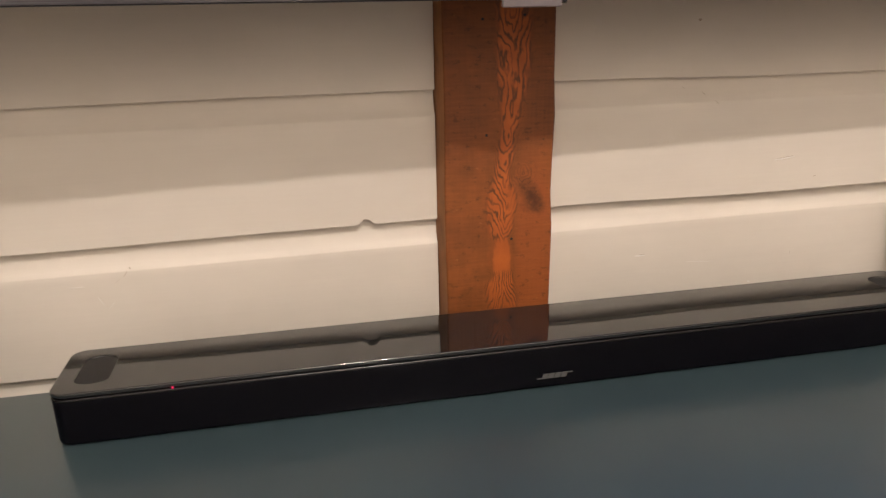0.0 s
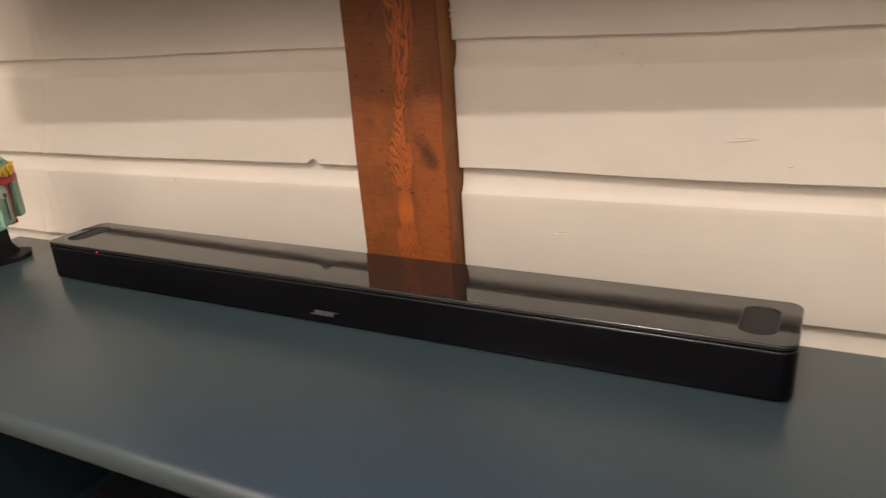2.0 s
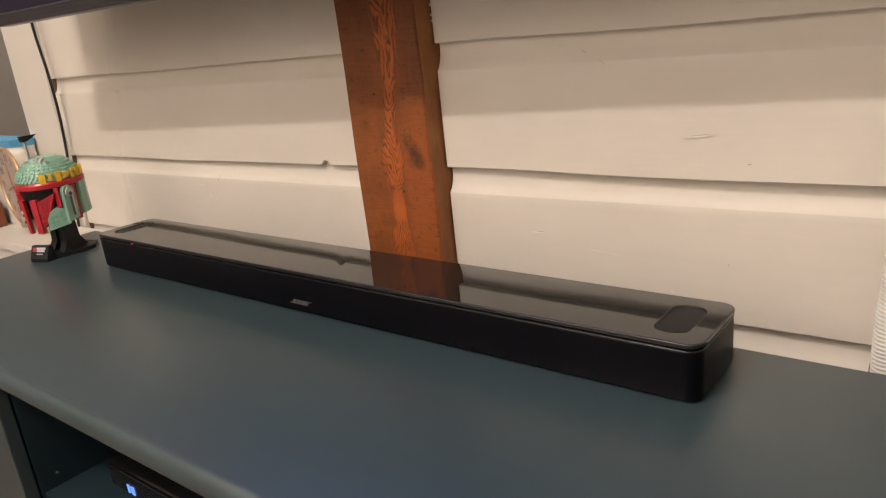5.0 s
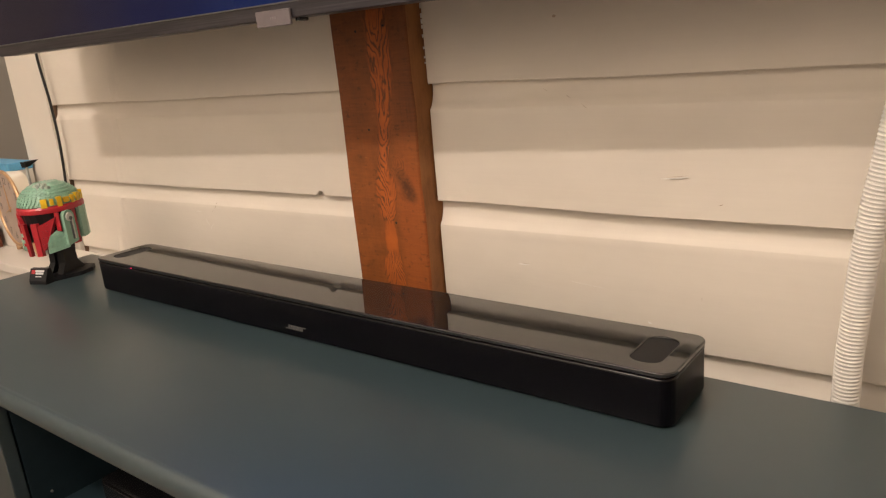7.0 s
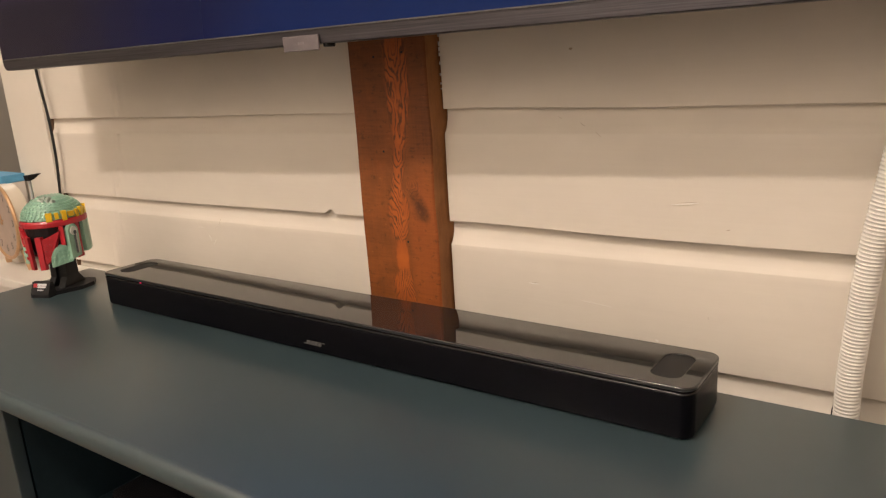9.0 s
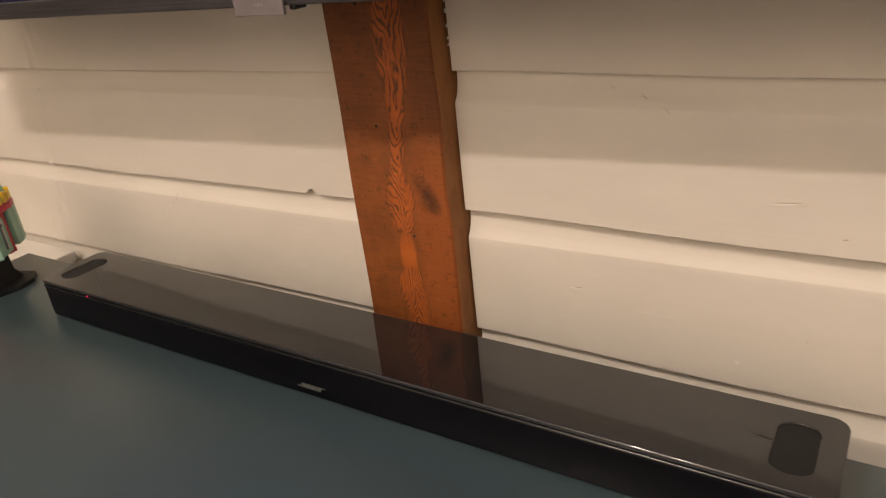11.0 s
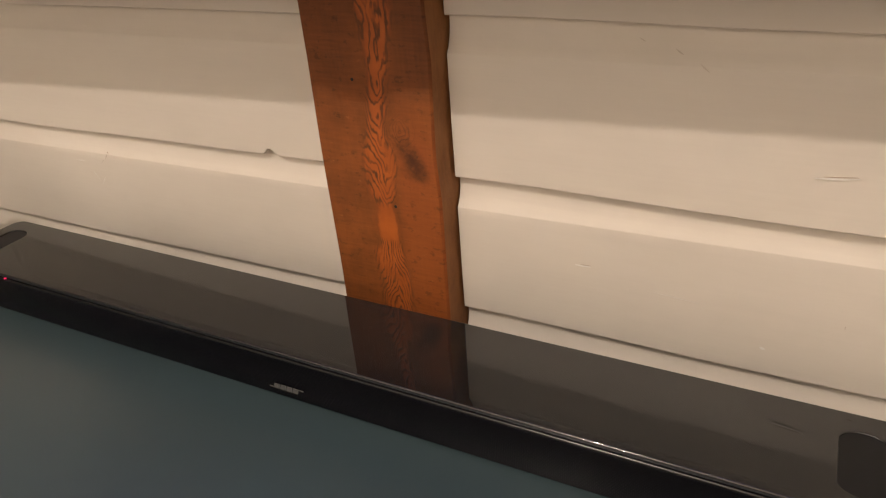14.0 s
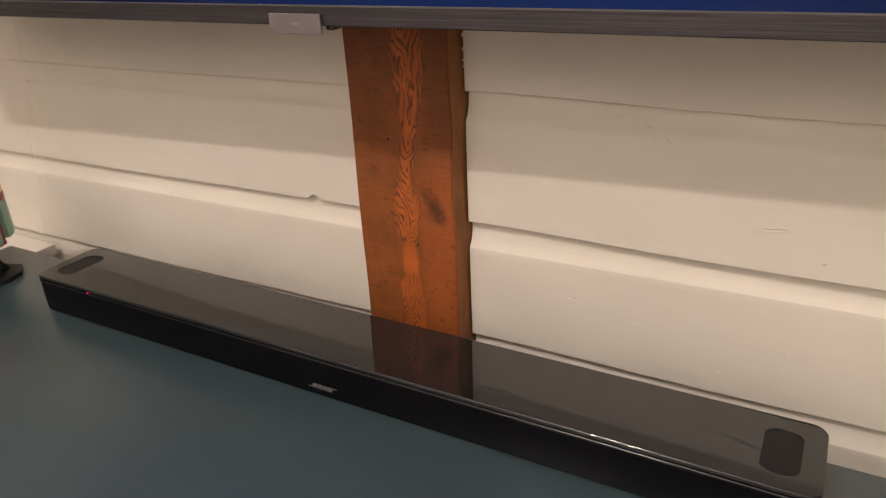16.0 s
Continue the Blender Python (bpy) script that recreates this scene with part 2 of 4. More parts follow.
def screen():
    """A lit screen with a deep blue picture that fades to near black at its left end."""
    g = Graph("lit_blue_screen")
    x, y, z = g.axes()
    t = g.math("ADD", x, g.math("MULTIPLY", g.math("SUBTRACT", g.noise(2.2, 3), 0.5), 0.5))
    col = g.ramp(g.math("ADD", g.math("MULTIPLY", t, 0.5), 0.5), [(0.20, (0.010, 0.006, 0.014)), (0.36, (0.0010, 0.004, 0.034)), (0.48, (0.0002, 0.0115, 0.070)), (0.66, (0.0002, 0.0150, 0.080)), (0.85, (0.001, 0.005, 0.03))], True)
    g.set(Base_Color=(0.006, 0.006, 0.008, 1), Roughness=0.2, Emission_Color=col, Emission_Strength=g.math("ADD", 0.85, g.math("MULTIPLY", g.ramp(z, [(0.10, 0.0), (0.34, 1.0)], True), 24.0)), Specular_IOR_Level=0.12)
    return g.mat


def floor_wood():
    g = Graph("oak_floor")
    grain = g.noise(1.0, 5, 0.6, g.stretch(3, 60, 60))
    g.set(Base_Color=g.mix(g.math("MULTIPLY", g.random(), 0.3), g.ramp(grain, [(0.3, (0.13, 0.10, 0.075)), (0.7, (0.22, 0.175, 0.135))]), (0.10, 0.078, 0.06)), Roughness=0.4)
    g.bump(grain, 0.2, 0.001)
    return g.mat


M_SIDING = siding_paint()
M_TRIM = paint("cream_trim_paint", (0.74, 0.69, 0.61), 0.42, 0.05, 5, 0.2, 90)
M_BACKING = paint("brown_sheathing", (0.16, 0.09, 0.05), 0.8, 0.3, 20, 0.4, 90)
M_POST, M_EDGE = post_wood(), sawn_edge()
# the cabinet teal is darker than the top: shade put into its colour
M_TOP, M_CAB_SHADED = teal_paint("teal_satin_top", 0.292, (0.035, 0.057, 0.064)), teal_paint("teal_satin_cabinet_shaded", 0.33, (0.024, 0.040, 0.046))
# the cabinet's teal again, with the shade inside the bay put into the colour
M_BAY_SHADE = plain("teal_bay_shaded", (0.010, 0.022, 0.029), 0.6, 0.0, 0.25)
M_GRILLE, M_GLASS = grille(), glass_black()
M_GLASS_EDGE = plain("ground_glass_edge", (0.010, 0.011, 0.012), 0.05, 0.0, 0.85)
M_BLACK = plain("black_plastic", (0.008, 0.008, 0.009), 0.5, 0.0, 0.3)
M_BLACKG = plain("gloss_black_plastic", (0.010, 0.010, 0.011), 0.22)
M_RIM = plain("satin_black_rim", (0.004, 0.004, 0.005), 0.24, 0.0, 0.38)
M_RUBBER = plain("black_rubber", (0.014, 0.014, 0.014), 0.75)
M_SILVER = plain("silver_print", (0.10, 0.10, 0.098), 0.45, 0.1)
M_LED = glow("red_led", (1.0, 0.005, 0.10), 1.2)
M_BEZEL, M_SCREEN = brushed(), screen()
M_TAB = plain("grey_smoked_tab", (0.15, 0.13, 0.135), 0.28, 0.0)
M_PRINT = plain("pale_print", (0.6, 0.6, 0.6), 0.5)
M_FAINT = plain("faint_print", (0.22, 0.20, 0.205), 0.4)
M_HOSE = paint("white_conduit_plastic", (0.74, 0.72, 0.675), 0.45, 0.05, 30, 0.05, 300)
M_CEIL = paint("ceiling_paint", (0.72, 0.67, 0.60), 0.8, 0.04, 2, 0.3, 60)
M_ROOM = paint("beige_room_paint", (0.50, 0.45, 0.39), 0.75, 0.06, 2, 0.3, 60)
M_BOUNCE = paint("off_white_bounce_paint", (0.74, 0.69, 0.62), 0.75, 0.04, 2, 0.3, 60)
M_GREY = paint("grey_green_paint", (0.20, 0.205, 0.19), 0.7, 0.08, 3, 0.3, 60)
M_FLOOR = floor_wood()
M_WHITE = paint("white_lacquer", (0.74, 0.70, 0.64), 0.4, 0.04, 6, 0.1, 200)
M_CREAM = paint("cream_enamel", (0.70, 0.63, 0.52), 0.4, 0.05, 12, 0.1, 200)
M_FACE = paint("clock_face_paper", (0.43, 0.34, 0.28), 0.6, 0.12, 25, 0.1, 200)
M_COPPER = plain("copper", (0.58, 0.37, 0.21), 0.42, 0.5)
M_INK = plain("grey_ink", (0.25, 0.21, 0.19), 0.7)
M_BLUE = plain("sky_blue_card", (0.10, 0.36, 0.60), 0.5)
M_CHEST = paint("orange_brown_wood", (0.20, 0.058, 0.022), 0.45, 0.25, 18, 0.2, 120)
M_GREEN = plain("sand_green_plastic", (0.27, 0.47, 0.35), 0.32)
M_RED = plain("dark_red_plastic", (0.44, 0.020, 0.030), 0.3)
M_YELLOW = plain("yellow_plastic", (0.80, 0.50, 0.02), 0.3)
M_LGREY = plain("light_grey_plastic", (0.38, 0.39, 0.38), 0.3)
M_PALEGREY = plain("pale_grey_plastic", (0.62, 0.62, 0.58), 0.35)
M_PATCH = plain("pale_grey_green_plastic", (0.46, 0.52, 0.46), 0.4)
M_DGREY = plain("dark_grey_plastic", (0.10, 0.105, 0.11), 0.35)
M_DISPLAY = glow("blue_display_digits", (0.16, 0.34, 1.0), 1.1)
M_CHIP = plain("bare_white_chip", (0.86, 0.83, 0.78), 0.6)
M_STAIN_SHADE = plain("brown_stain_and_shade", (0.46, 0.37, 0.28), 0.7)
M_SMUDGE = plain("pale_brown_smudge", (0.57, 0.50, 0.42), 0.7)
M_HAIR = plain("hairline_scratch", (0.80, 0.76, 0.70), 0.6)
M_LAMP = paint("white_lamp_enamel", (0.75, 0.72, 0.68), 0.35, 0.03, 10, 0.05, 200)


# ---- mesh helpers ----
def mesh_ob(name, bm, material, smooth=False):
    bmesh.ops.recalc_face_normals(bm, faces=bm.faces[:])
    me = bpy.data.meshes.new(name)
    bm.to_mesh(me)
    bm.free()
    for m in material if isinstance(material, (list, tuple)) else (material,):
        me.materials.append(m)
    if smooth:
        me.shade_smooth()
        me.set_sharp_from_angle(angle=radians(35))
    return new(name, me)


def part(name, bm, material, parent, label="", smooth=False):
    ob = mesh_ob(name, bm, material, smooth)
    ob.parent = parent
    if label:
        ob["label"] = label
    return ob


def thing(name, label, category, at=(0, 0, 0), rz=0, group="", kind=""):
    ob = new(name)
    ob.empty_display_size = 0.05
    ob.matrix_world = pose(*at, 0, 0, rz)
    return tagged(ob, label, category, group, kind)


def add_box(bm, x0, x1, y0, y1, z0, z1, bevel=0.0, seg=2):
    made = bmesh.ops.create_cube(bm, size=1.0, matrix=Matrix.LocRotScale(((x0 + x1) / 2, (y0 + y1) / 2, (z0 + z1) / 2), None, (x1 - x0, y1 - y0, z1 - z0)))
    if bevel:
        edges = list({e for v in made["verts"] for e in v.link_edges})
        bmesh.ops.bevel(bm, geom=edges, offset=bevel, segments=seg, affect="EDGES", profile=0.5)
    return bm


def box(x0, x1, y0, y1, z0, z1, bevel=0.0, seg=2):
    return add_box(bmesh.new(), x0, x1, y0, y1, z0, z1, bevel, seg)


def add_rod(bm, a, b, r0, r1=None, seg=12):
    a, b = Vector(a), Vector(b)
    d = b - a
    m = Matrix.Translation((a + b) / 2) @ d.to_track_quat("Z", "Y").to_matrix().to_4x4()
    bmesh.ops.create_cone(bm, cap_ends=True, segments=seg, radius1=r0, radius2=r0 if r1 is None else r1, depth=d.length, matrix=m)
    return bm


def add_prism(bm, outline, lift, m=Matrix()):
    """Outline (u, v) in the plane, raised by lift along w, placed by m."""
    low = [bm.verts.new(m @ Vector((u, v, 0))) for u, v in outline]
    top = [bm.verts.new(m @ Vector((u, v, lift))) for u, v in outline]
    n = len(outline)
    bm.faces.new(low[::-1])
    bm.faces.new(top)
    for i in range(n):
        bm.faces.new((low[i], low[(i + 1) % n], top[(i + 1) % n], top[i]))
    return bm


def round_rect(hx, hy, r, seg=8, cx=0.0, cy=0.0):
    pts = []
    for sx, sy, a0 in ((1, 1, 0), (-1, 1, 90), (-1, -1, 180), (1, -1, 270)):
        for i in range(seg + 1):
            a = radians(a0 + 90 * i / seg)
            pts.append((cx + sx * (hx - r) + r * math.cos(a), cy + sy * (hy - r) + r * math.sin(a)))
    return pts


def loft(bm, loops, cap=True):
    rows = [[bm.verts.new(p) for p in loop] for loop in loops]
    for a, b in zip(rows, rows[1:]):
        for i in range(len(a)):
            j = (i + 1) % len(a)
            bm.faces.new((a[i], a[j], b[j], b[i]))
    if cap:
        bm.faces.new(rows[0][::-1])
        bm.faces.new(rows[-1])
    return bm


def smooth_path(points, steps=10):
    """Catmull-Rom through the points."""
    p = [Vector(q) for q in points]
    p = [p[0] * 2 - p[1]] + p + [p[-1] * 2 - p[-2]]
    out = []
    for i in range(1, len(p) - 2):
        for k in range(steps):
            t = k / steps
            a, b, c, d = p[i - 1:i + 3]
            out.append(0.5 * (2 * b + (c - a) * t + (2 * a - 5 * b + 4 * c - d) * t * t + (3 * b - a - 3 * c + d) * t ** 3))
    return out + [p[-2]]


def tube(points, radius, seg=10):
    """radius: a number, or a function of the distance along the tube."""
    bm, loops, run = bmesh.new(), [], 0.0
    for i, q in enumerate(points):
        d = (points[min(i + 1, len(points) - 1)] - points[max(i - 1, 0)]).normalized()
        if i:
            run += (q - points[i - 1]).length
        side = d.cross(Vector((0.3, 1, 0.1))).normalized()
        up = side.cross(d)
        r = radius(run) if callable(radius) else radius
        loops.append([q + (side * math.cos(2 * math.pi * k / seg) + up * math.sin(2 * math.pi * k / seg)) * r for k in range(seg)])
    return loft(bm, loops)


# ---- the room ----
WALL = 0.134          # face of the siding
wall_n = tagged(mesh_ob("wall_north", box(-1.235, 3.2, 0.165, 0.33, 0.0, CEIL), M_BACKING), "wall clad in cream-painted wooden drop siding", "wall", kind="structure")
# out of view; kept pale and near to reflect the fill light
tagged(mesh_ob("wall_south", box(-4.2, 3.2, -3.05, -2.9, 0, CEIL), M_BOUNCE), "unseen off-white wall that bounces fill light into the room", "wall", kind="structure")
tagged(mesh_ob("wall_east", box(3.2, 3.35, -3.05, 0.33, 0, CEIL), M_ROOM), "plain beige room wall", "wall", kind="structure")
tagged(mesh_ob("wall_west", box(-4.35, -4.2, -3.05, 1.75, 0, CEIL), M_ROOM), "plain beige room wall", "wall", kind="structure")
tagged(mesh_ob("wall_back_room", box(-4.2, -1.085, 1.6, 1.75, 0, CEIL), M_GREY), "grey-green wall of the space behind the corner", "wall", kind="structure")
tagged(mesh_ob("wall_back_side", box(-1.235, -1.085, 0.332, 1.6, 0, CEIL), M_GREY), "grey-green side wall behind the corner", "wall", kind="structure")
tagged(mesh_ob("ceiling", box(-4.2, 3.2, -2.9, 1.6, CEIL, CEIL + 0.1), M_CEIL), "off-white painted ceiling", "ceiling", kind="structure")
floor = tagged(mesh_ob("floor", box(-4.2, 3.2, -2.9, 1.6, -0.1, -0.006), M_FLOOR), "brown wooden plank floor", "floor", kind="structure")

# siding: bottom edge of each course at x = 0, and its fall along x
COURSES = [(0.398, 0.008), (0.572, 0.009), (0.750, 0.008), (0.9205, 0.0105), (1.0925, 0.004), (1.266, 0.0), (1.440, 0.0), (1.613, 0.0)]
COVE, DEEP = 0.033, 0.0105


def lean_out(low, x):
    """How far the lower edge of a course stands out from the wall."""
    return (0.0055 if 0.9 < low < 0.95 else 0.0012) * max(0.0, min(1.0, x / 0.5))


def siding_board(x0, x1, low, high, bites=(), proud=0.0, wave=0.0):
    """One drop-siding board from x0 to x1: flat face, hollow cove along its top, square lower edge that overhangs the next cove."""
    bm, loops = bmesh.new(), []
    n = max(4, int((x1 - x0) / (0.005 if x0 < 0 else 0.012)))
    for i in range(n + 1):
        x = x0 + (x1 - x0) * i / n
        zl, zh = low[0] + low[1] * x, high[0] + high[1] * x
        zl += wave * 0.0022 * math.sin(5.1 * x + 1.0) + wave * 0.0012 * math.sin(13 * x)
        lift = sum(h * math.exp(-((x - c) / w) ** 4) for c, w, h in bites)
        y = WALL - proud + 0.0008 * math.sin(3.1 * x + low[0] * 40)
        out = lean_out(low[0], x)
        seam = [0.0045 * math.exp(-((x + 0.836 + 0.30 * (0.92 - q) + 0.004 * math.sin(60 * q)) / 0.0055) ** 2) for q in (zl, (zl + zh) / 2, zh)]
        row = [(x, 0.163, zl + lift), (x, y - out + 0.0012 - seam[0], zl + lift), (x, y - out - seam[0], zl + 0.0012 + lift), (x, y - 0.93 * out - seam[0], zl + 0.010 + lift), (x, y - 0.45 * out - 0.0003 - seam[1], (zl + zh - COVE) / 2), (x, y - 0.06 * out - seam[2], zh - COVE - 0.010), (x, y - seam[2], zh - COVE - 0.001)]
        for k in range(5):
            a = radians(24 + 64 * k / 4)
            row.append((x, y + 0.0004 + DEEP * (math.sin(a) - 0.407) / 0.593, zh - COVE + COVE * 0.95 * (1 - math.cos(a) - 0.0865) / 0.88))
        row += [(x, y + DEEP, zh + 0.004), (x, 0.163, zh + 0.004)]
        loops.append([Vector(p) for p in row])
    return loft(bm, loops)


def lay_course(low, high, bites):
    for x0, x1, proud in ((-1.0680, -0.082, 0.0), (0.0758, 1.35, 0.0), (1.351, 3.18, 0.0005)):
        inside = [b for b in bites if x0 < b[0] < x1]
        part("siding_board", siding_board(x0, x1, low, high, inside, proud, 1.0 if x0 > 0 else 0.4), M_SIDING, wall_n, smooth=True)


for low, high in zip(COURSES, COURSES[1:]):
    lay_course(low, high, [(-0.1785, 0.0085, 0.0075)] if abs(low[0] - 0.9195) < 0.01 else [])
part("wall_panel", box(-1.07, 3.18, 0.136, 0.163, 1.62, CEIL), M_TRIM, wall_n, "cream-painted upper wall")
part("wall_panel", box(-1.07, 3.18, 0.136, 0.163, 0.0, 0.395), M_TRIM, wall_n, "cream-painted lower wall")
part("caulk_gap", box(-1.0733, -1.0682, 0.1370, 0.1500, 0.40, 1.62), M_BACKING, wall_n, "dark open joint beside the corner board")
tagged(mesh_ob("trim_corner", box(-1.242, -1.0735, 0.126, 0.34, 0.0, CEIL, 0.002), M_TRIM), "cream-painted flat corner board beside the siding", "trim", kind="structure")


def wall_mark(name, x, z, length, height, tilt, mat):
    low = max(c[0] for c in COURSES if c[0] + c[1] * x < z)
    out = lean_out(low, x) * max(0.0, 1.0 - (z - low) / 0.139)
    m = pose(x, WALL - out - 0.0012, z, 90, -tilt, 0)
    pts = [(length * 0.5 * math.cos(a) * (1 + 0.25 * math.sin(3 * a)), height * 0.5 * math.sin(a)) for a in [2 * math.pi * k / 10 for k in range(10)]]
    part(name, add_prism(bmesh.new(), pts, 0.0004, m), mat, wall_n)


# each scratch_shadow is a brown sliver that paints the shade along a scratch
for name, x, z, length, height, tilt, mat in (
        ("scratch", 0.438, 0.974, 0.034, 0.0018, 6, M_CHIP), ("scratch_shadow", 0.440, 0.9758, 0.026, 0.0008, 6, M_STAIN_SHADE),
        ("scratch", 0.220, 0.8415, 0.017, 0.0016, 1, M_CHIP), ("scratch_shadow", 0.2225, 0.8430, 0.012, 0.0006, 1, M_STAIN_SHADE),
        ("chip", 0.404, 0.784, 0.005, 0.0024, -20, M_CHIP), ("scratch", 0.318, 0.824, 0.045, 0.0005, -4, M_HAIR),
        ("nail_stain", 0.285, 1.171, 0.005, 0.0035, 0, M_STAIN_SHADE), ("nail_stain", 0.492, 0.945, 0.005, 0.0010, 10, M_STAIN_SHADE), ("nail_stain", 0.470, 0.826, 0.0008, 0.004, 0, M_SMUDGE),
        ("nail_stain", 0.300, 1.073, 0.008, 0.0010, -35, M_SMUDGE), ("nail_stain", 0.322, 1.060, 0.010, 0.0009, -40, M_SMUDGE), ("nail_stain", 0.268, 1.082, 0.007, 0.0007, -30, M_SMUDGE),
        ("crack", -0.480, 0.886, 0.003, 0.0012, -60, M_STAIN_SHADE), ("crack", -0.486, 0.879, 0.009, 0.0006, 55, M_STAIN_SHADE), ("crack", -0.497, 0.870, 0.010, 0.0004, 40, M_SMUDGE),
        ("scratch", -0.545, 0.866, 0.018, 0.0008, 0, M_HAIR), ("scratch", -0.520, 0.845, 0.014, 0.0006, -60, M_HAIR), ("scratch", -0.508, 0.838, 0.016, 0.0005, 50, M_HAIR)):
    wall_mark(name, x, z, length, height, tilt, mat)

# the post: sawn front face and a paler right flank
post = thing("wooden_post", "reddish-brown stained rough-sawn wooden post on the wall", "post", kind="structure")
bm = bmesh.new()
loops = []
for i in range(61):
    z = 0.0 + CEIL * i / 60
    jr = 0.0012 * math.sin(31 * z) + 0.0008 * math.sin(77 * z + 1)
    jl = 0.0008 * math.sin(23 * z + 2)
    loops.append([Vector((-0.0812 + jl, 0.163, z)), Vector((-0.0805 + jl, 0.131, z)), Vector((-0.0765 + jl, 0.1055, z)), Vector((-0.0745 + jl, 0.1035, z)), Vector((0.0680 + jr, 0.1035, z)), Vector((0.0705 + jr, 0.1062, z)), Vector((0.0732 + jr * 0.3, 0.140, z)), Vector((0.0732, 0.163, z))])
loft(bm, loops)
for i, f in enumerate(bm.faces):
    f.material_index = 0 if i % 8 in (2, 3, 4) else 1
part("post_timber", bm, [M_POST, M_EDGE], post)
for x, z in ((-0.026, 1.178), (0.028, 1.182), (-0.021, 1.035), (0.014, 0.893)):
    part("nail_hole", add_rod(bmesh.new(), (x, 0.1031, z), (x, 0.1045, z), 0.0019, seg=8), M_RUBBER, post, "small dark nail hole")
for k in range(9):
    z = 1.125 + 0.011 * k + 0.004 * math.sin(5 * k)
    part("paint_fleck", box(0.0747, 0.0756, 0.1318, 0.1375, z, z + 0.002 + 0.006 * abs(math.sin(3 * k))), M_CHIP, post, "fleck of pale paint in the gap")

# ---- the sideboard ----
TOP = 0.78
sb = thing("sideboard", "dark teal painted wooden sideboard with an open middle bay", "sideboard", (0, 0, 0))
X0, X1, YF, YB = -0.812, 0.812, -0.400, 0.022


def nosed_slab(x0, x1, y0, y1, z0, z1, r, seg=6):
    """A top with a rounded nose along front and ends."""
    bm = bmesh.new()
    loops = []
    for k in range(2 * seg + 1):
        a = radians(-90 + 180 * k / (2 * seg))
        inset = r * (1 - math.cos(a))
        z = (z0 + z1) / 2 + (z1 - z0) / 2 * math.sin(a)
        loops.append([Vector((x0 + inset, y0 + inset, z)), Vector((x1 - inset, y0 + inset, z)), Vector((x1 - inset, y1, z)), Vector((x0 + inset, y1, z))])
    return loft(bm, loops)


part("worktop", nosed_slab(X0, X1, YF, YB, 0.749, TOP, 0.012), M_TOP, sb, smooth=True)
BAY = 0.356
part("side_panel", box(-0.795, -0.775, -0.3563, 0.015, 0.0, 0.749), M_CAB_SHADED, sb)
part("side_panel", box(0.775, 0.795, -0.3563, 0.015, 0.0, 0.749), M_CAB_SHADED, sb)
part("back_panel", box(-0.775, 0.775, 0.005, 0.013, 0.08, 0.749), M_BAY_SHADE, sb)
part("bottom_panel", box(-0.775, 0.775, -0.355, 0.005, 0.08, 0.10), M_CAB_SHADED, sb)
part("plinth", box(-0.775, 0.775, -0.345, -0.33, 0.0, 0.08), M_CAB_SHADED, sb)
for s in (-1, 1):
    part("divider", box(min(s * BAY, s * (BAY + 0.02)), max(s * BAY, s * (BAY + 0.02)), -0.354, 0.005, 0.10, 0.749), M_BAY_SHADE, sb)
    part("front_panel", box(min(s * BAY, s * 0.795), max(s * BAY, s * 0.795), -0.376, -0.3565, 0.0, 0.7485, 0.0015), M_CAB_SHADED, sb)
part("shelf", box(-BAY, BAY, -0.350, 0.005, 0.512, 0.530, 0.0015), M_BAY_SHADE, sb)
part("shelf_pin", add_rod(bmesh.new(), (-0.3565, -0.327, 0.551), (-0.352, -0.327, 0.551), 0.0018, seg=8), M_SILVER, sb, "small bright shelf pin")

# a black media box on the shelf, with a lit display
mb = thing("media_player", "black media player with a lit blue display on the shelf", "media player")
part("case", box(-0.285, 0.12, -0.285, -0.03, 0.534, 0.574, 0.008, 4), M_BLACKG, mb, smooth=True)
part("front_panel", box(-0.272, 0.108, -0.288, -0.2835, 0.537, 0.570, 0.002), M_BLACKG, mb)
for x in (-0.265, 0.10):
    for y in (-0.26, -0.06):
        part("foot", add_rod(bmesh.new(), (x, y, 0.530), (x, y, 0.536), 0.012), M_RUBBER, mb)
for i, (dx, w) in enumerate(((0.0, 0.006), (0.010, 0.008))):
    part("digit", box(-0.224 + dx, -0.224 + dx + w, -0.2893, -0.2882, 0.5395, 0.5525), M_DISPLAY, mb, "lit blue display mark")

# ---- the soundbar ----
bar = thing("soundbar", "long black soundbar with a glossy glass top on the sideboard", "soundbar", (0, -0.0535, TOP))
HX, HY, R = 0.5215, 0.0535, 0.0155


def ring(hx, hy, r, z, seg=10):
    return [Vector((x, y, z)) for x, y in round_rect(hx, hy, r, seg)]


bm = bmesh.new()
loft(bm, [ring(HX - 0.0045, HY - 0.0045, R - 0.004, 0.0015), ring(HX - 0.0018, HY - 0.0018, R - 0.002, 0.0025), ring(HX - 0.0008, HY - 0.0008, R - 0.001, 0.0055), ring(HX - 0.0005, HY - 0.0005, R, 0.0495), ring(HX - 0.0012, HY - 0.0012, R - 0.0008, 0.0515), ring(HX - 0.003, HY - 0.003, R - 0.002, 0.0525)])
body = part("body", bm, M_GRILLE, bar, "black perforated metal wrap", smooth=True)
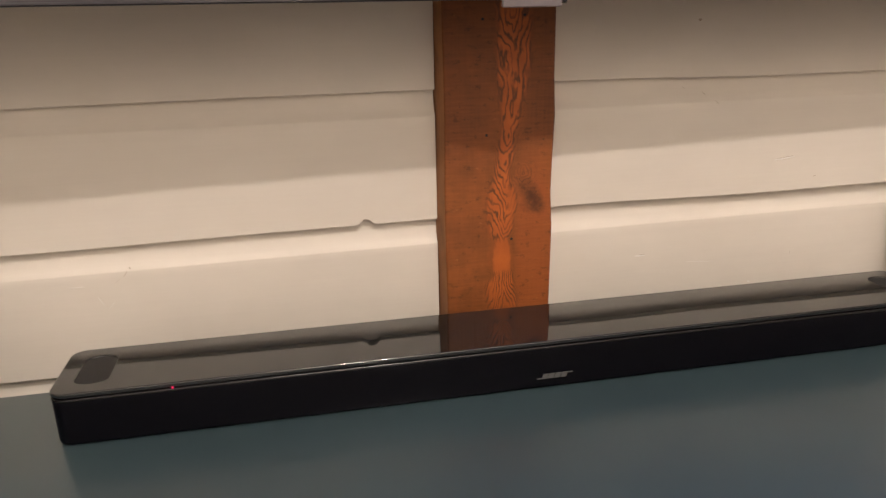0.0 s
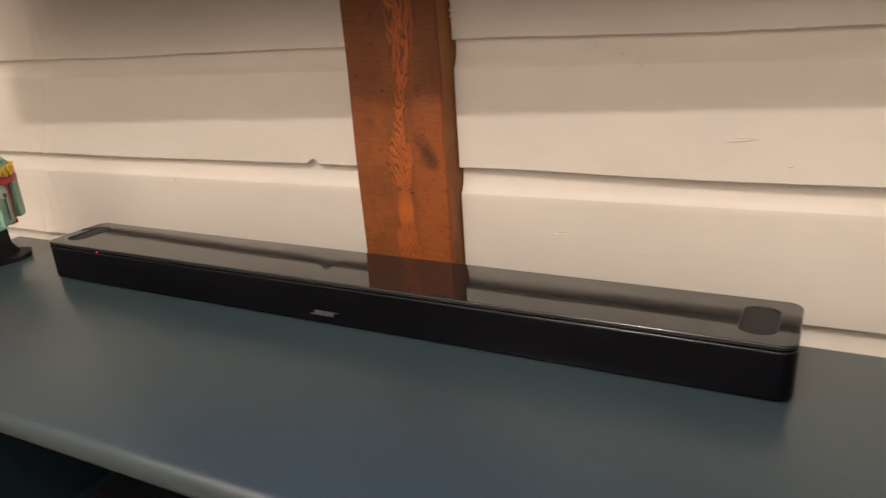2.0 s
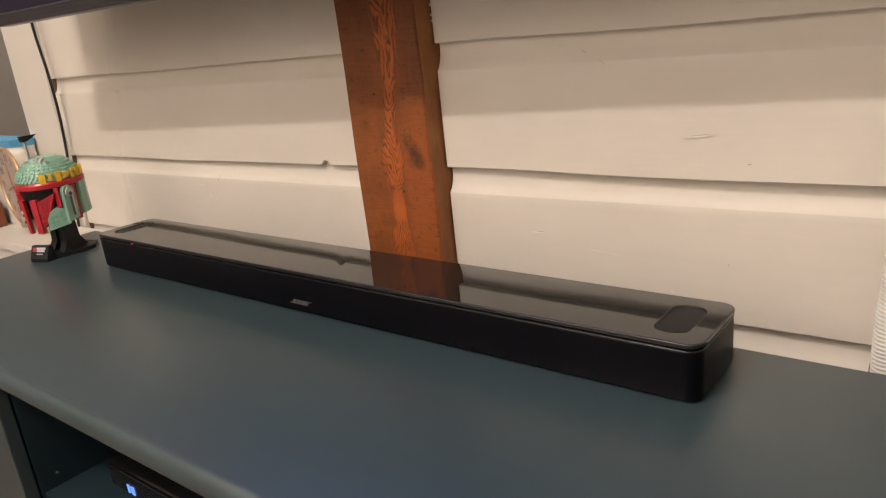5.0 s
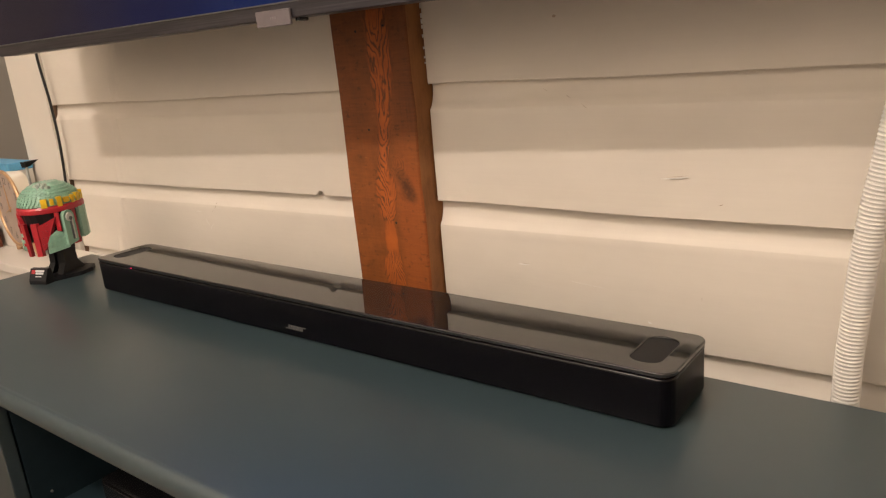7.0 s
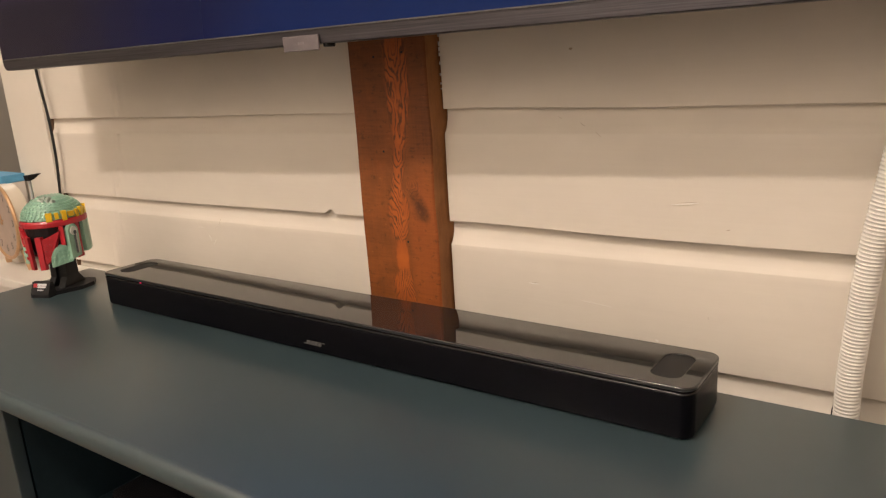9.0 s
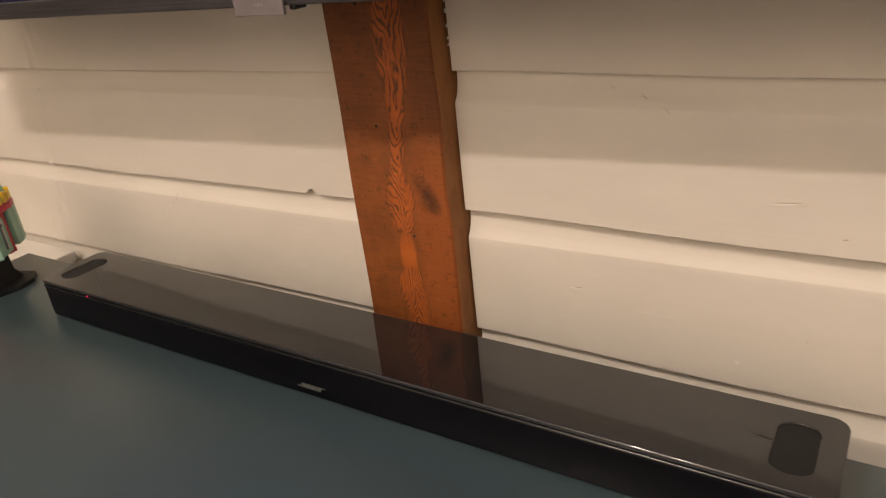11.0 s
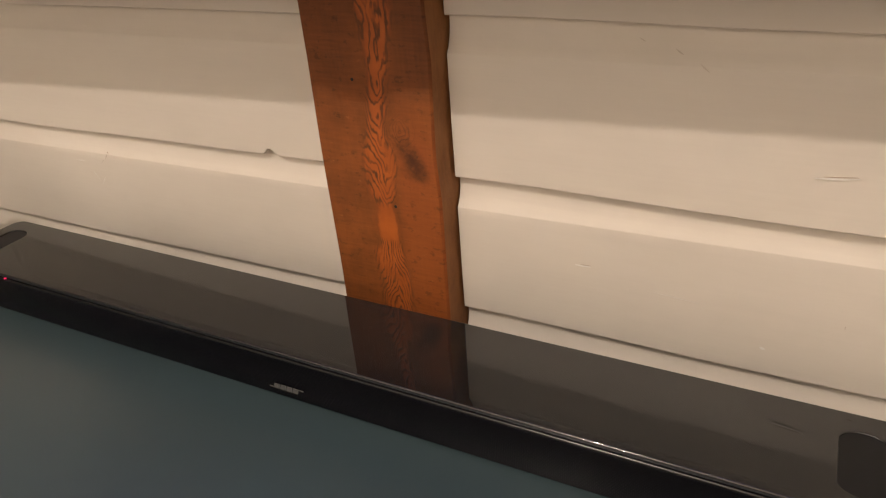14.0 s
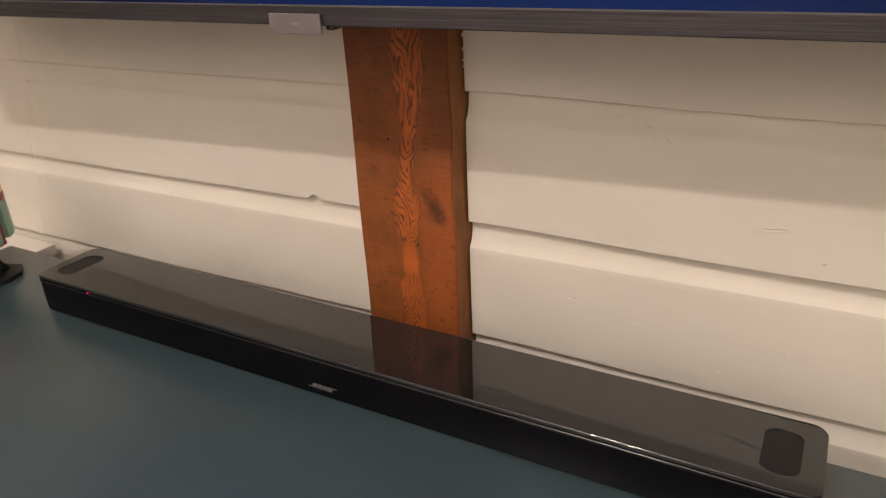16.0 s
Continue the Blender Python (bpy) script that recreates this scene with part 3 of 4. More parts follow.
part("rim_strip", loft(bmesh.new(), [ring(HX - 0.0005, HY - 0.0005, R, 0.0496), ring(HX - 0.0002, HY - 0.0002, R, 0.0502), ring(HX - 0.0002, HY - 0.0002, R, 0.0512), ring(HX - 0.0007, HY - 0.0007, R, 0.0521), ring(HX - 0.0020, HY - 0.0020, R - 0.001, 0.0527)]), M_RIM, bar, "satin black rim below the glass", smooth=True)
part("foot_pad", loft(bmesh.new(), [ring(HX - 0.018, HY - 0.012, 0.015, 0.0), ring(HX - 0.018, HY - 0.012, 0.015, 0.0035)]), M_RUBBER, bar, "black rubber foot")
part("seam", loft(bmesh.new(), [ring(HX - 0.0035, HY - 0.0035, R - 0.003, 0.0524), ring(HX - 0.0035, HY - 0.0035, R - 0.003, 0.0540)]), M_RUBBER, bar)


def stadium(cx, cy, hx, hy, seg=16):
    """A slot with straight long sides and bowed ends."""
    bow = 0.0115
    pts = []
    for end in (1, -1):
        for k in range(seg + 1):
            b = math.pi * k / seg
            pts.append((cx + end * hx * math.cos(b), cy + end * (hy - bow + bow * math.sin(b))))
    return pts


SLOTS = ((-0.486, -0.001), (0.485, -0.001))
bm = bmesh.new()


def loop_edges(bm, pts, z):
    vs = [bm.verts.new((x, y, z)) for x, y in pts]
    return [bm.edges.new((vs[i], vs[(i + 1) % len(vs)])) for i in range(len(vs))]


edges = loop_edges(bm, round_rect(HX, HY, R, 12), 0.0540)
for cx, cy in SLOTS:
    edges += loop_edges(bm, stadium(cx, cy, 0.0165, 0.0335), 0.0540)
bmesh.ops.triangle_fill(bm, use_beauty=True, edges=edges)
bm.normal_update()
made = bmesh.ops.extrude_face_region(bm, geom=bm.faces[:])
for v in (g for g in made["geom"] if isinstance(g, bmesh.types.BMVert)):
    v.co.z += 0.004
bm.normal_update()
rims = [e for e in bm.edges if len(e.link_faces) == 2 and e.calc_face_angle(0) > 1.2 and min(v.co.z for v in e.verts) > 0.057]
bmesh.ops.bevel(bm, geom=rims, offset=0.0013, segments=4, affect="EDGES", profile=0.5)
bm.normal_update()
for f in bm.faces:
    f.material_index = 1 if 0.1 < abs(f.normal.z) < 0.985 else 0
lid = part("glass_top", bm, [M_GLASS, M_GLASS_EDGE], bar, "glossy black glass top", smooth=True)
lid.rotation_euler.x = radians(-0.8)
for p in lid.data.polygons:
    p.use_smooth = p.material_index == 1
for cx, cy in SLOTS:
    part("speaker_opening", add_prism(bmesh.new(), stadium(cx, cy, 0.0164, 0.0334), 0.0012, Matrix.Translation((0, 0, 0.0555))), M_BLACK, lid, "dark mesh speaker opening")
part("status_light", box(-0.4049, -0.4035, -HY - 0.0005, -HY + 0.002, 0.0526, 0.0541), M_LED, bar, "small glowing red status light")
# maker's mark as plain slanted bars
mark = bmesh.new()
add_prism(mark, [(-0.020, -0.0030), (-0.0145, -0.0030), (-0.0140, -0.0018), (-0.0195, -0.0018)], 0.0006, pose(0, -HY - 0.0012 + 0.0006, 0.0165, 90, 0, 0))
add_prism(mark, [(0.0150, 0.0018), (0.0215, 0.0018), (0.0220, 0.0030), (0.0155, 0.0030)], 0.0006, pose(0, -HY - 0.0012 + 0.0006, 0.0165, 90, 0, 0))
for k in range(4):
    u = -0.0135 + 0.0074 * k
    add_prism(mark, [(u - 0.0012, -0.0030), (u + 0.0052, -0.0030), (u + 0.0072, 0.0030), (u + 0.0008, 0.0030)], 0.0006, pose(0, -HY - 0.0012 + 0.0006, 0.0165, 90, 0, 0))
part("maker_mark", mark, M_SILVER, bar, "small silver slanted maker's mark")
# ---- the television ----
tv = thing("television", "large flat television with a blue picture mounted on the wall", "television", (-0.008, -0.050, 1.1980), 1.5)
TW, TH = 0.787, 0.925
bm = bmesh.new()
out = round_rect(TW, TH / 2, 0.012, 6, 0, TH / 2)
loft(bm, [[Vector((x, 0.030, z)) for x, z in out], [Vector((x, 0.0, z)) for x, z in out], [Vector((x * 0.9985, -0.0015, 0.0012 + z * 0.9975)) for x, z in out]])
part("bezel", bm, M_BEZEL, tv, "brushed dark metal frame", smooth=True)
part("screen", box(-TW + 0.006, TW - 0.006, -0.0032, -0.0012, 0.0205, TH - 0.007), M_SCREEN, tv, "lit screen showing deep blue")
part("bezel_lip", box(-TW + 0.006, TW - 0.006, -0.0040, -0.0014, 0.0188, 0.0204), M_SILVER, tv)
part("back_case", box(-0.62, 0.62, 0.028, 0.062, 0.10, 0.72, 0.012, 3), M_BLACK, tv)
part("wall_bracket", box(-0.22, 0.22, 0.060, 0.148, 0.30, 0.62, 0.004), M_BLACK, tv)
tab = part("badge_tab", box(-0.040, 0.024, -0.0062, -0.0022, -0.0080, 0.0120, 0.0012), M_TAB, tv, "small smoked grey badge tab")
for k in range(3):
    part("badge_mark", box(-0.012 + 0.004 * k, -0.0095 + 0.004 * k, -0.0066, -0.0060, 0.0010, 0.0040), M_FAINT, tab)
part("sensor", box(0.025, 0.033, 0.001, 0.018, -0.0045, 0.002, 0.0015), M_BLACKG, tv, "small black sensor nub")

cord = thing("power_cord", "thin black power cord hanging from the television", "cable")
pts = smooth_path([(-0.60, 0.04, 1.36), (-0.88, 0.085, 1.345), (-1.02, 0.108, 1.29), (-1.040, 0.112, 1.20), (-1.031, 0.114, 1.10), (-1.034, 0.116, 1.01), (-1.050, 0.118, 0.925), (-1.068, 0.118, 0.84), (-1.088, 0.118, 0.74), (-1.085, 0.110, 0.60), (-1.06, 0.105, 0.0)])
part("cord", tube(pts, 0.0031, 10), M_RUBBER, cord, smooth=True)

# ---- conduit and cable at the back edge ----
hose = thing("flexible_conduit", "white corrugated flexible conduit rising behind the sideboard", "hose")
line = smooth_path([(0.636, 0.085, 0.0), (0.636, 0.085, 0.45), (0.6365, 0.085, 0.755), (0.640, 0.085, 0.84), (0.648, 0.085, 0.94), (0.658, 0.086, 1.01), (0.669, 0.087, 1.08), (0.692, 0.092, 1.20), (0.72, 0.098, 1.35), (0.74, 0.10, 1.75)], 24)
part("hose_wall", tube(line, 0.0129, 24), M_HOSE, hose, "white plastic inner wall", smooth=True)
# ribs of one mesh, threaded along the hose where it shows
ring_bm = bmesh.new()
loft(ring_bm, [[Vector(((0.0127 + 0.0011 * math.cos(b)) * math.cos(2 * math.pi * k / 20), (0.0127 + 0.0011 * math.cos(b)) * math.sin(2 * math.pi * k / 20), 0.0015 * math.sin(b))) for b in [2 * math.pi * i / 6 for i in range(6)]] for k in list(range(20)) + [0]], cap=False)
bmesh.ops.remove_doubles(ring_bm, verts=ring_bm.verts[:], dist=1e-6)
rib_mesh, run = None, 0.0
for a, b in zip(line, line[1:]):
    length = (b - a).length
    while run < length:
        q = a.lerp(b, run / length)
        if 0.72 < q.z < 1.26:
            if rib_mesh is None:
                rib = part("rib", ring_bm, M_HOSE, hose, smooth=True)
                rib_mesh = rib.data
            else:
                rib = new("rib", rib_mesh)
                rib.parent = hose
            rib.matrix_local = Matrix.Translation(q) @ (b - a).to_track_quat("Z", "Y").to_matrix().to_4x4()
        run += 0.0042
    run -= length
wire = thing("thin_black_cable", "thin black cable running behind the white conduit", "cable")
part("wire", tube(smooth_path([(0.632, 0.105, 0.0), (0.630, 0.105, 0.68), (0.6215, 0.104, 0.742), (0.634, 0.106, 0.785), (0.634, 0.106, 0.85), (0.6300, 0.106, 0.885), (0.644, 0.108, 0.95), (0.69, 0.114, 1.18), (0.72, 0.116, 1.6)]), 0.0022, 8), M_RUBBER, wire, smooth=True)

# ---- brick-built helmet on its stand ----
hel = thing("toy_brick_helmet", "green and red brick-built toy helmet on a black display stand", "toy model", (-0.705, -0.080, TOP), 20)
hel.scale = (0.94, 0.94, 0.985)


def add_stud(bm, p, n, r=0.0024, h=0.0018):
    p, n = Vector(p), Vector(n).normalized()
    add_rod(bm, p - n * 0.0004, p + n * h, r, seg=8)


def ellipse(rx, ry, z, seg=28, cy=0.0):
    return [Vector((rx * math.cos(2 * math.pi * k / seg), cy + ry * math.sin(2 * math.pi * k / seg), z)) for k in range(seg)]


# stand, in local axes: the face looks to -y
st = bmesh.new()
outline = [(-0.022, -0.052), (0.022, -0.052), (0.050, -0.010), (0.052, 0.020), (0.034, 0.046), (-0.034, 0.046), (-0.052, 0.020), (-0.050, -0.010)]
add_prism(st, outline, 0.0075)
part("base_plate", st, M_BLACK, hel)
col = bmesh.new()
for x0, x1 in ((-0.020, -0.006), (0.006, 0.020)):
    loft(col, [[Vector((x0 * 1.1, -0.030, 0.0070)), Vector((x1 * 1.1, -0.030, 0.0070)), Vector((x1 * 1.1, 0.032, 0.0070)), Vector((x0 * 1.1, 0.032, 0.0070))], [Vector((x0, -0.016, 0.026)), Vector((x1, -0.016, 0.026)), Vector((x1, 0.018, 0.026)), Vector((x0, 0.018, 0.026))], [Vector((x0, -0.012, 0.080)), Vector((x1, -0.012, 0.080)), Vector((x1, 0.014, 0.080)), Vector((x0, 0.014, 0.080))]])
add_box(col, -0.008, 0.008, -0.010, 0.012, 0.007, 0.080)
part("column", col, M_BLACK, hel)
plate = part("nameplate", loft(bmesh.new(), [[Vector((-0.0215, -0.074, 0.0)), Vector((0.0215, -0.074, 0.0)), Vector((0.0215, -0.052, 0.0)), Vector((-0.0215, -0.052, 0.0))], [Vector((-0.0215, -0.074, 0.007)), Vector((0.0215, -0.074, 0.007)), Vector((0.0215, -0.052, 0.007)), Vector((-0.0215, -0.052, 0.007))], [Vector((-0.0215, -0.064, 0.029)), Vector((0.0215, -0.064, 0.029)), Vector((0.0215, -0.056, 0.029)), Vector((-0.0215, -0.056, 0.029))]]), M_BLACK, hel)
tilt = pose(0, -0.0683, 0.0195, 65.5, 0, 0)


def plate_mark(name, x, z, w, h, mat, label):
    part(name, add_prism(bmesh.new(), [(x, z), (x + w, z), (x + w, z + h), (x, z + h)], 0.0012, tilt), mat, plate, label)


plate_mark("red_mark", -0.0165, 0.0000, 0.0085, 0.0072, M_RED, "small red printed square")
plate_mark("pale_mark", -0.0070, 0.0034, 0.0215, 0.0040, M_PRINT, "pale printed bar")
plate_mark("pale_mark", -0.0060, -0.0010, 0.0190, 0.0036, M_PRINT, "pale printed bar")
plate_mark("pale_mark", -0.0060, -0.0062, 0.0140, 0.0020, M_PRINT, "pale printed bar")

# dome of stepped plates with studs
dome = bmesh.new()
UP = 0.0165
ZB, ZT, RX, RY = 0.1455, 0.186, 0.0555, 0.0600
LAYERS = 8
for k in range(LAYERS):
    s0, s1 = k / LAYERS, (k + 1) / LAYERS
    q = math.sqrt(max(0.03, 1 - (s0 * 0.965) ** 1.9))
    z0, z1 = ZB + (ZT - ZB) * s0, ZB + (ZT - ZB) * s1
    q1 = math.sqrt(max(0.03, 1 - (s1 * 0.965) ** 1.9))
    loft(dome, [ellipse(RX * q, RY * q, z0), ellipse(RX * (0.5 * q + 0.5 * q1) + 0.0004, RY * (0.5 * q + 0.5 * q1) + 0.0004, z1 - 0.0006), ellipse(RX * q1, RY * q1, z1)])
    n = int(2 * math.pi * RX * q / 0.0080)
    for i in range(n):
        a = 2 * math.pi * (i + 0.5 * (k % 2)) / n
        c, s = math.cos(a), math.sin(a)
        slope = 0.35 + 1.1 * s0
        add_stud(dome, (RX * (q + q1) / 2 * c, RY * (q + q1) / 2 * s, (z0 + z1) / 2), (c, s, slope), 0.0026, 0.0020)
dm = part("dome", dome, M_GREEN, hel, "sand-green studded dome")
patch = bmesh.new()
for x, y in ((-0.012, -0.018), (-0.004, -0.020), (0.004, -0.016), (-0.008, -0.011), (0.001, -0.009), (0.012, -0.012)):
    x, y = x + 0.016, y - 0.012
    z = ZB + (ZT - ZB) * (1 - (x * x + y * y) / 0.0575 ** 2) ** 0.526 / 0.965
    add_box(patch, x - 0.0038, x + 0.0038, y - 0.0038, y + 0.0038, z - 0.006, z + 0.0032)
    add_stud(patch, (x, y, z + 0.003), (0, 0, 1), 0.0025, 0.0018)
part("grey_patch", patch, M_PATCH, dm, "light grey worn patch")
yel = bmesh.new()
for k in range(8):
    a = radians(-52 + 13.5 * k)
    c, s = math.cos(a), math.sin(a)
    m = Matrix.Translation((RX * 0.985 * c, RY * 0.985 * s, 0.1520 + 0.0012 * (k % 2))) @ Matrix.Rotation(a, 4, "Z")
    bmesh.ops.create_cube(yel, size=1.0, matrix=m @ Matrix.Diagonal((0.0095, (0.0112, 0.0070, 0.0090)[k % 3], (0.0165, 0.0120, 0.0185, 0.0100, 0.0150)[k % 5], 1)))
part("yellow_bricks", yel, M_YELLOW, dm, "row of yellow bricks")
band = bmesh.new()
loft(band, [ellipse(0.0595, 0.0640, 0.1165, 32), ellipse(0.0605, 0.0650, 0.1185, 32), ellipse(0.0605, 0.0650, 0.1245, 32), ellipse(0.0585, 0.0625, 0.1285, 32)])
part("brow_band", band, M_RED, hel, "dark red band round the brow").location.z = UP
shell = bmesh.new()
loft(shell, [ellipse(0.036, 0.040, 0.046, 24, 0.006), ellipse(0.046, 0.050, 0.062, 24, 0.004), ellipse(0.052, 0.055, 0.085, 24, 0.002), ellipse(0.0545, 0.058, 0.1165, 24)])
part("inner_shell", shell, M_BLACK, hel, "black recessed visor and inner shell").location.z = UP
for k in range(9):
    a = radians(18 + 18 * k)
    m = Matrix.Translation((0.0545 * math.cos(a), 0.058 * math.sin(a), 0.088)) @ Matrix.Rotation(a, 4, "Z")
    back = bmesh.new()
    bmesh.ops.create_cube(back, size=1.0, matrix=m @ Matrix.Diagonal((0.010, 0.0185, 0.062, 1)))
    part("back_plate", back, M_GREEN, hel, "sand-green back plate").location.z = UP
for s in (-1, 1):
    red = bmesh.new()
    # flat cheek blades beside the visor slot, leaning in towards the chin
    loft(red, [[Vector((s * 0.0075, -0.0655, 0.036)), Vector((s * 0.0175, -0.0625, 0.036)), Vector((s * 0.0175, -0.0545, 0.036)), Vector((s * 0.0075, -0.0575, 0.036))], [Vector((s * 0.0085, -0.0675, 0.100)), Vector((s * 0.0195, -0.0640, 0.100)), Vector((s * 0.0195, -0.0560, 0.100)), Vector((s * 0.0085, -0.0595, 0.100))]])
    loft(red, [[Vector((s * 0.0195, -0.0600, 0.046)), Vector((s * 0.0260, -0.0560, 0.052)), Vector((s * 0.0260, -0.0470, 0.052)), Vector((s * 0.0195, -0.0500, 0.046))], [Vector((s * 0.0195, -0.0620, 0.094)), Vector((s * 0.0480, -0.0420, 0.108)), Vector((s * 0.0460, -0.0340, 0.108)), Vector((s * 0.0195, -0.0520, 0.094))]])
    for i in range(4):
        for j in range(2):
            p = Vector((s * (0.0215 + 0.006 * j + 0.002 * i), -0.0605 + 0.0046 * j + 0.0012 * i - 0.0006 * i, 0.058 + 0.0125 * i))
            add_stud(red, p, (s * 0.6, -0.8, 0), 0.0024, 0.0022)
    part("cheek", red, M_RED, hel, "dark red cheek bricks").location.z = UP
    jaw = bmesh.new()
    m = Matrix.Translation((s * 0.0340, -0.0340, 0.0)) @ Matrix.Rotation(s * radians(52), 4, "Z")
    fan = [(-0.021, 0.040), (0.019, 0.046), (0.021, 0.062), (0.014, 0.076), (0.001, 0.081), (-0.013, 0.074), (-0.020, 0.060)]
    add_prism(jaw, fan, 0.009, m @ pose(0, -0.004, 0, 90, 0, 0))
    for i in range(4):
        for j in range(4):
            u, v = -0.0145 + 0.0088 * i, 0.0495 + 0.0078 * j
            if j < 3 or i in (1, 2):
                add_stud(jaw, m @ Vector((u, -0.0129, v)), m.to_3x3() @ Vector((0, -1, 0)), 0.0026, 0.0022)
    part("jaw", jaw, M_GREEN, hel, "sand-green studded jaw").location.z = UP
    ear = bmesh.new()
    arch = [(-0.0135, 0.050), (0.0135, 0.054)] + [(0.0135 * math.cos(radians(a)), 0.104 + 0.0135 * math.sin(radians(a))) for a in range(0, 181, 20)]
    side = Matrix.Translation((s * 0.0560, 0.004, 0)) @ Matrix(((0, 0, s, 0), (1, 0, 0, 0), (0, 1, 0, 0), (0, 0, 0, 1)))
    add_prism(ear, arch, 0.0085, side)
    cap = part("ear_cap", ear, M_GREEN, hel, "arched sand-green ear plate")
    cap.location = (-s * 0.005, -0.023, UP)
    disc = bmesh.new()
    add_rod(disc, (s * 0.0640, 0.004, 0.104), (s * 0.0668, 0.004, 0.104), 0.0085, seg=18)
    add_box(disc, *sorted((s * 0.0640, s * 0.0662)), 0.0085, 0.0115, 0.060, 0.102)
    part("ear_disc", disc, M_PALEGREY, cap, "light grey disc and rail")
    slot = bmesh.new()
    add_rod(slot, (s * 0.0660, 0.005, 0.101), (s * 0.0684, 0.005, 0.101), 0.0038, seg=12)
    add_box(slot, *sorted((s * 0.0642, s * 0.0670)), 0.0040, 0.0068, 0.060, 0.101)
    part("ear_slot", slot, M_DGREY, cap, "dark slot and pin")
    red2 = bmesh.new()
    add_box(red2, *sorted((s * 0.048, s * 0.0585)), -0.0155, -0.0125, 0.080, 0.116, 0.0008)
    add_box(red2, *sorted((s * 0.048, s * 0.0600)), 0.0185, 0.0280, 0.056, 0.126, 0.0008)
    add_box(red2, *sorted((s * 0.046, s * 0.0620)), 0.010, 0.027, 0.049, 0.056, 0.0008)
    part("ear_trim", red2, M_RED, hel, "dark red bricks beside the ear plate").location = (-s * 0.005, -0.023, UP)
ant = bmesh.new()
add_box(ant, -0.0690, -0.0645, -0.002, 0.0025, 0.070, 0.213, 0.0006)
stalk = part("antenna", ant, M_LGREY, hel, "thin grey antenna stalk")
stalk.location = (0.006, 0.020, 0.002)
flag = bmesh.new()
loft(flag, [[Vector((-0.072, -0.006, 0.211)), Vector((-0.061, -0.006, 0.211)), Vector((-0.061, 0.006, 0.2125)), Vector((-0.072, 0.006, 0.2125))], [Vector((-0.072, -0.008, 0.222)), Vector((-0.061, -0.008, 0.222)), Vector((-0.061, 0.029, 0.2215)), Vector((-0.072, 0.029, 0.2215))]])
part("antenna_head", flag, M_BLACK, stalk, "black antenna head")

# ---- white unit to the left with its things ----
LED_Z = 0.735
wu = thing("white_side_unit", "low white lacquered side unit beside the sideboard", "cabinet")
part("unit_top", box(-1.95, -0.835, -0.030, 0.122, LED_Z - 0.022, LED_Z, 0.002), M_WHITE, wu)
part("unit_body", box(-1.93, -0.845, -0.018, 0.120, 0.0, LED_Z - 0.0225), M_WHITE, wu)
clock = thing("table_clock", "round table clock with a copper rim and copper feet", "clock", (-1.186, 0.054, LED_Z), -6)
MID = 0.117
part("case", add_rod(bmesh.new(), (0, -0.018, MID), (0, 0.018, MID), 0.0915, 0.088, 48), M_CREAM, clock, "cream enamel drum", smooth=True)
part("dial", add_rod(bmesh.new(), (0, -0.0195, MID), (0, -0.0175, MID), 0.089, seg=48), M_FACE, clock, "pale pinkish clock dial")
rim = bmesh.new()
loops = []
for k in range(48):
    d = Vector((math.cos(2 * math.pi * k / 48), 0, math.sin(2 * math.pi * k / 48)))
    c = Vector((0, -0.0195, MID)) + d * 0.0915
    loops.append([c + (d * math.cos(b) + Vector((0, -1, 0)) * math.sin(b)) * 0.0045 for b in [2 * math.pi * i / 8 for i in range(8)]])
loft(rim, loops + [loops[0]], cap=False)
part("rim", rim, M_COPPER, clock, "polished copper rim", smooth=True)
for x in (-0.050, 0.050):
    part("foot", add_rod(bmesh.new(), (x * 1.45, 0.0, 0.0), (x * 1.25, 0.0, 0.050), 0.0080, 0.0130, 16), M_COPPER, clock, "copper foot")
for k in range(12):
    a = radians(90 - 30 * (k + 1))
    cu = bpy.data.curves.new("numeral", "FONT")
    cu.body, cu.size, cu.align_x, cu.align_y, cu.extrude = str(k + 1), 0.025, "CENTER", "CENTER", 0.0004
    tmp = bpy.data.objects.new("numeral", cu)
    scene.collection.objects.link(tmp)
    me = bpy.data.meshes.new_from_object(tmp.evaluated_get(bpy.context.evaluated_depsgraph_get()))
    bpy.data.objects.remove(tmp)
    me.transform(pose(0.068 * math.cos(a), -0.0200, MID + 0.068 * math.sin(a), 90, 0, 0))
    me.materials.clear()
    me.materials.append(M_INK)
    ob = new("numeral", me)
    ob.parent = clock
for ang, l, w in ((200, 0.042, 0.0024), (95, 0.060, 0.0018)):
    d = Vector((math.cos(radians(ang)), 0, math.sin(radians(ang))))
    part("pointer", add_rod(bmesh.new(), Vector((0, -0.0215, MID)) - d * 0.008, Vector((0, -0.0215, MID)) + d * l, w, 0.0008, 6), M_COPPER, clock)

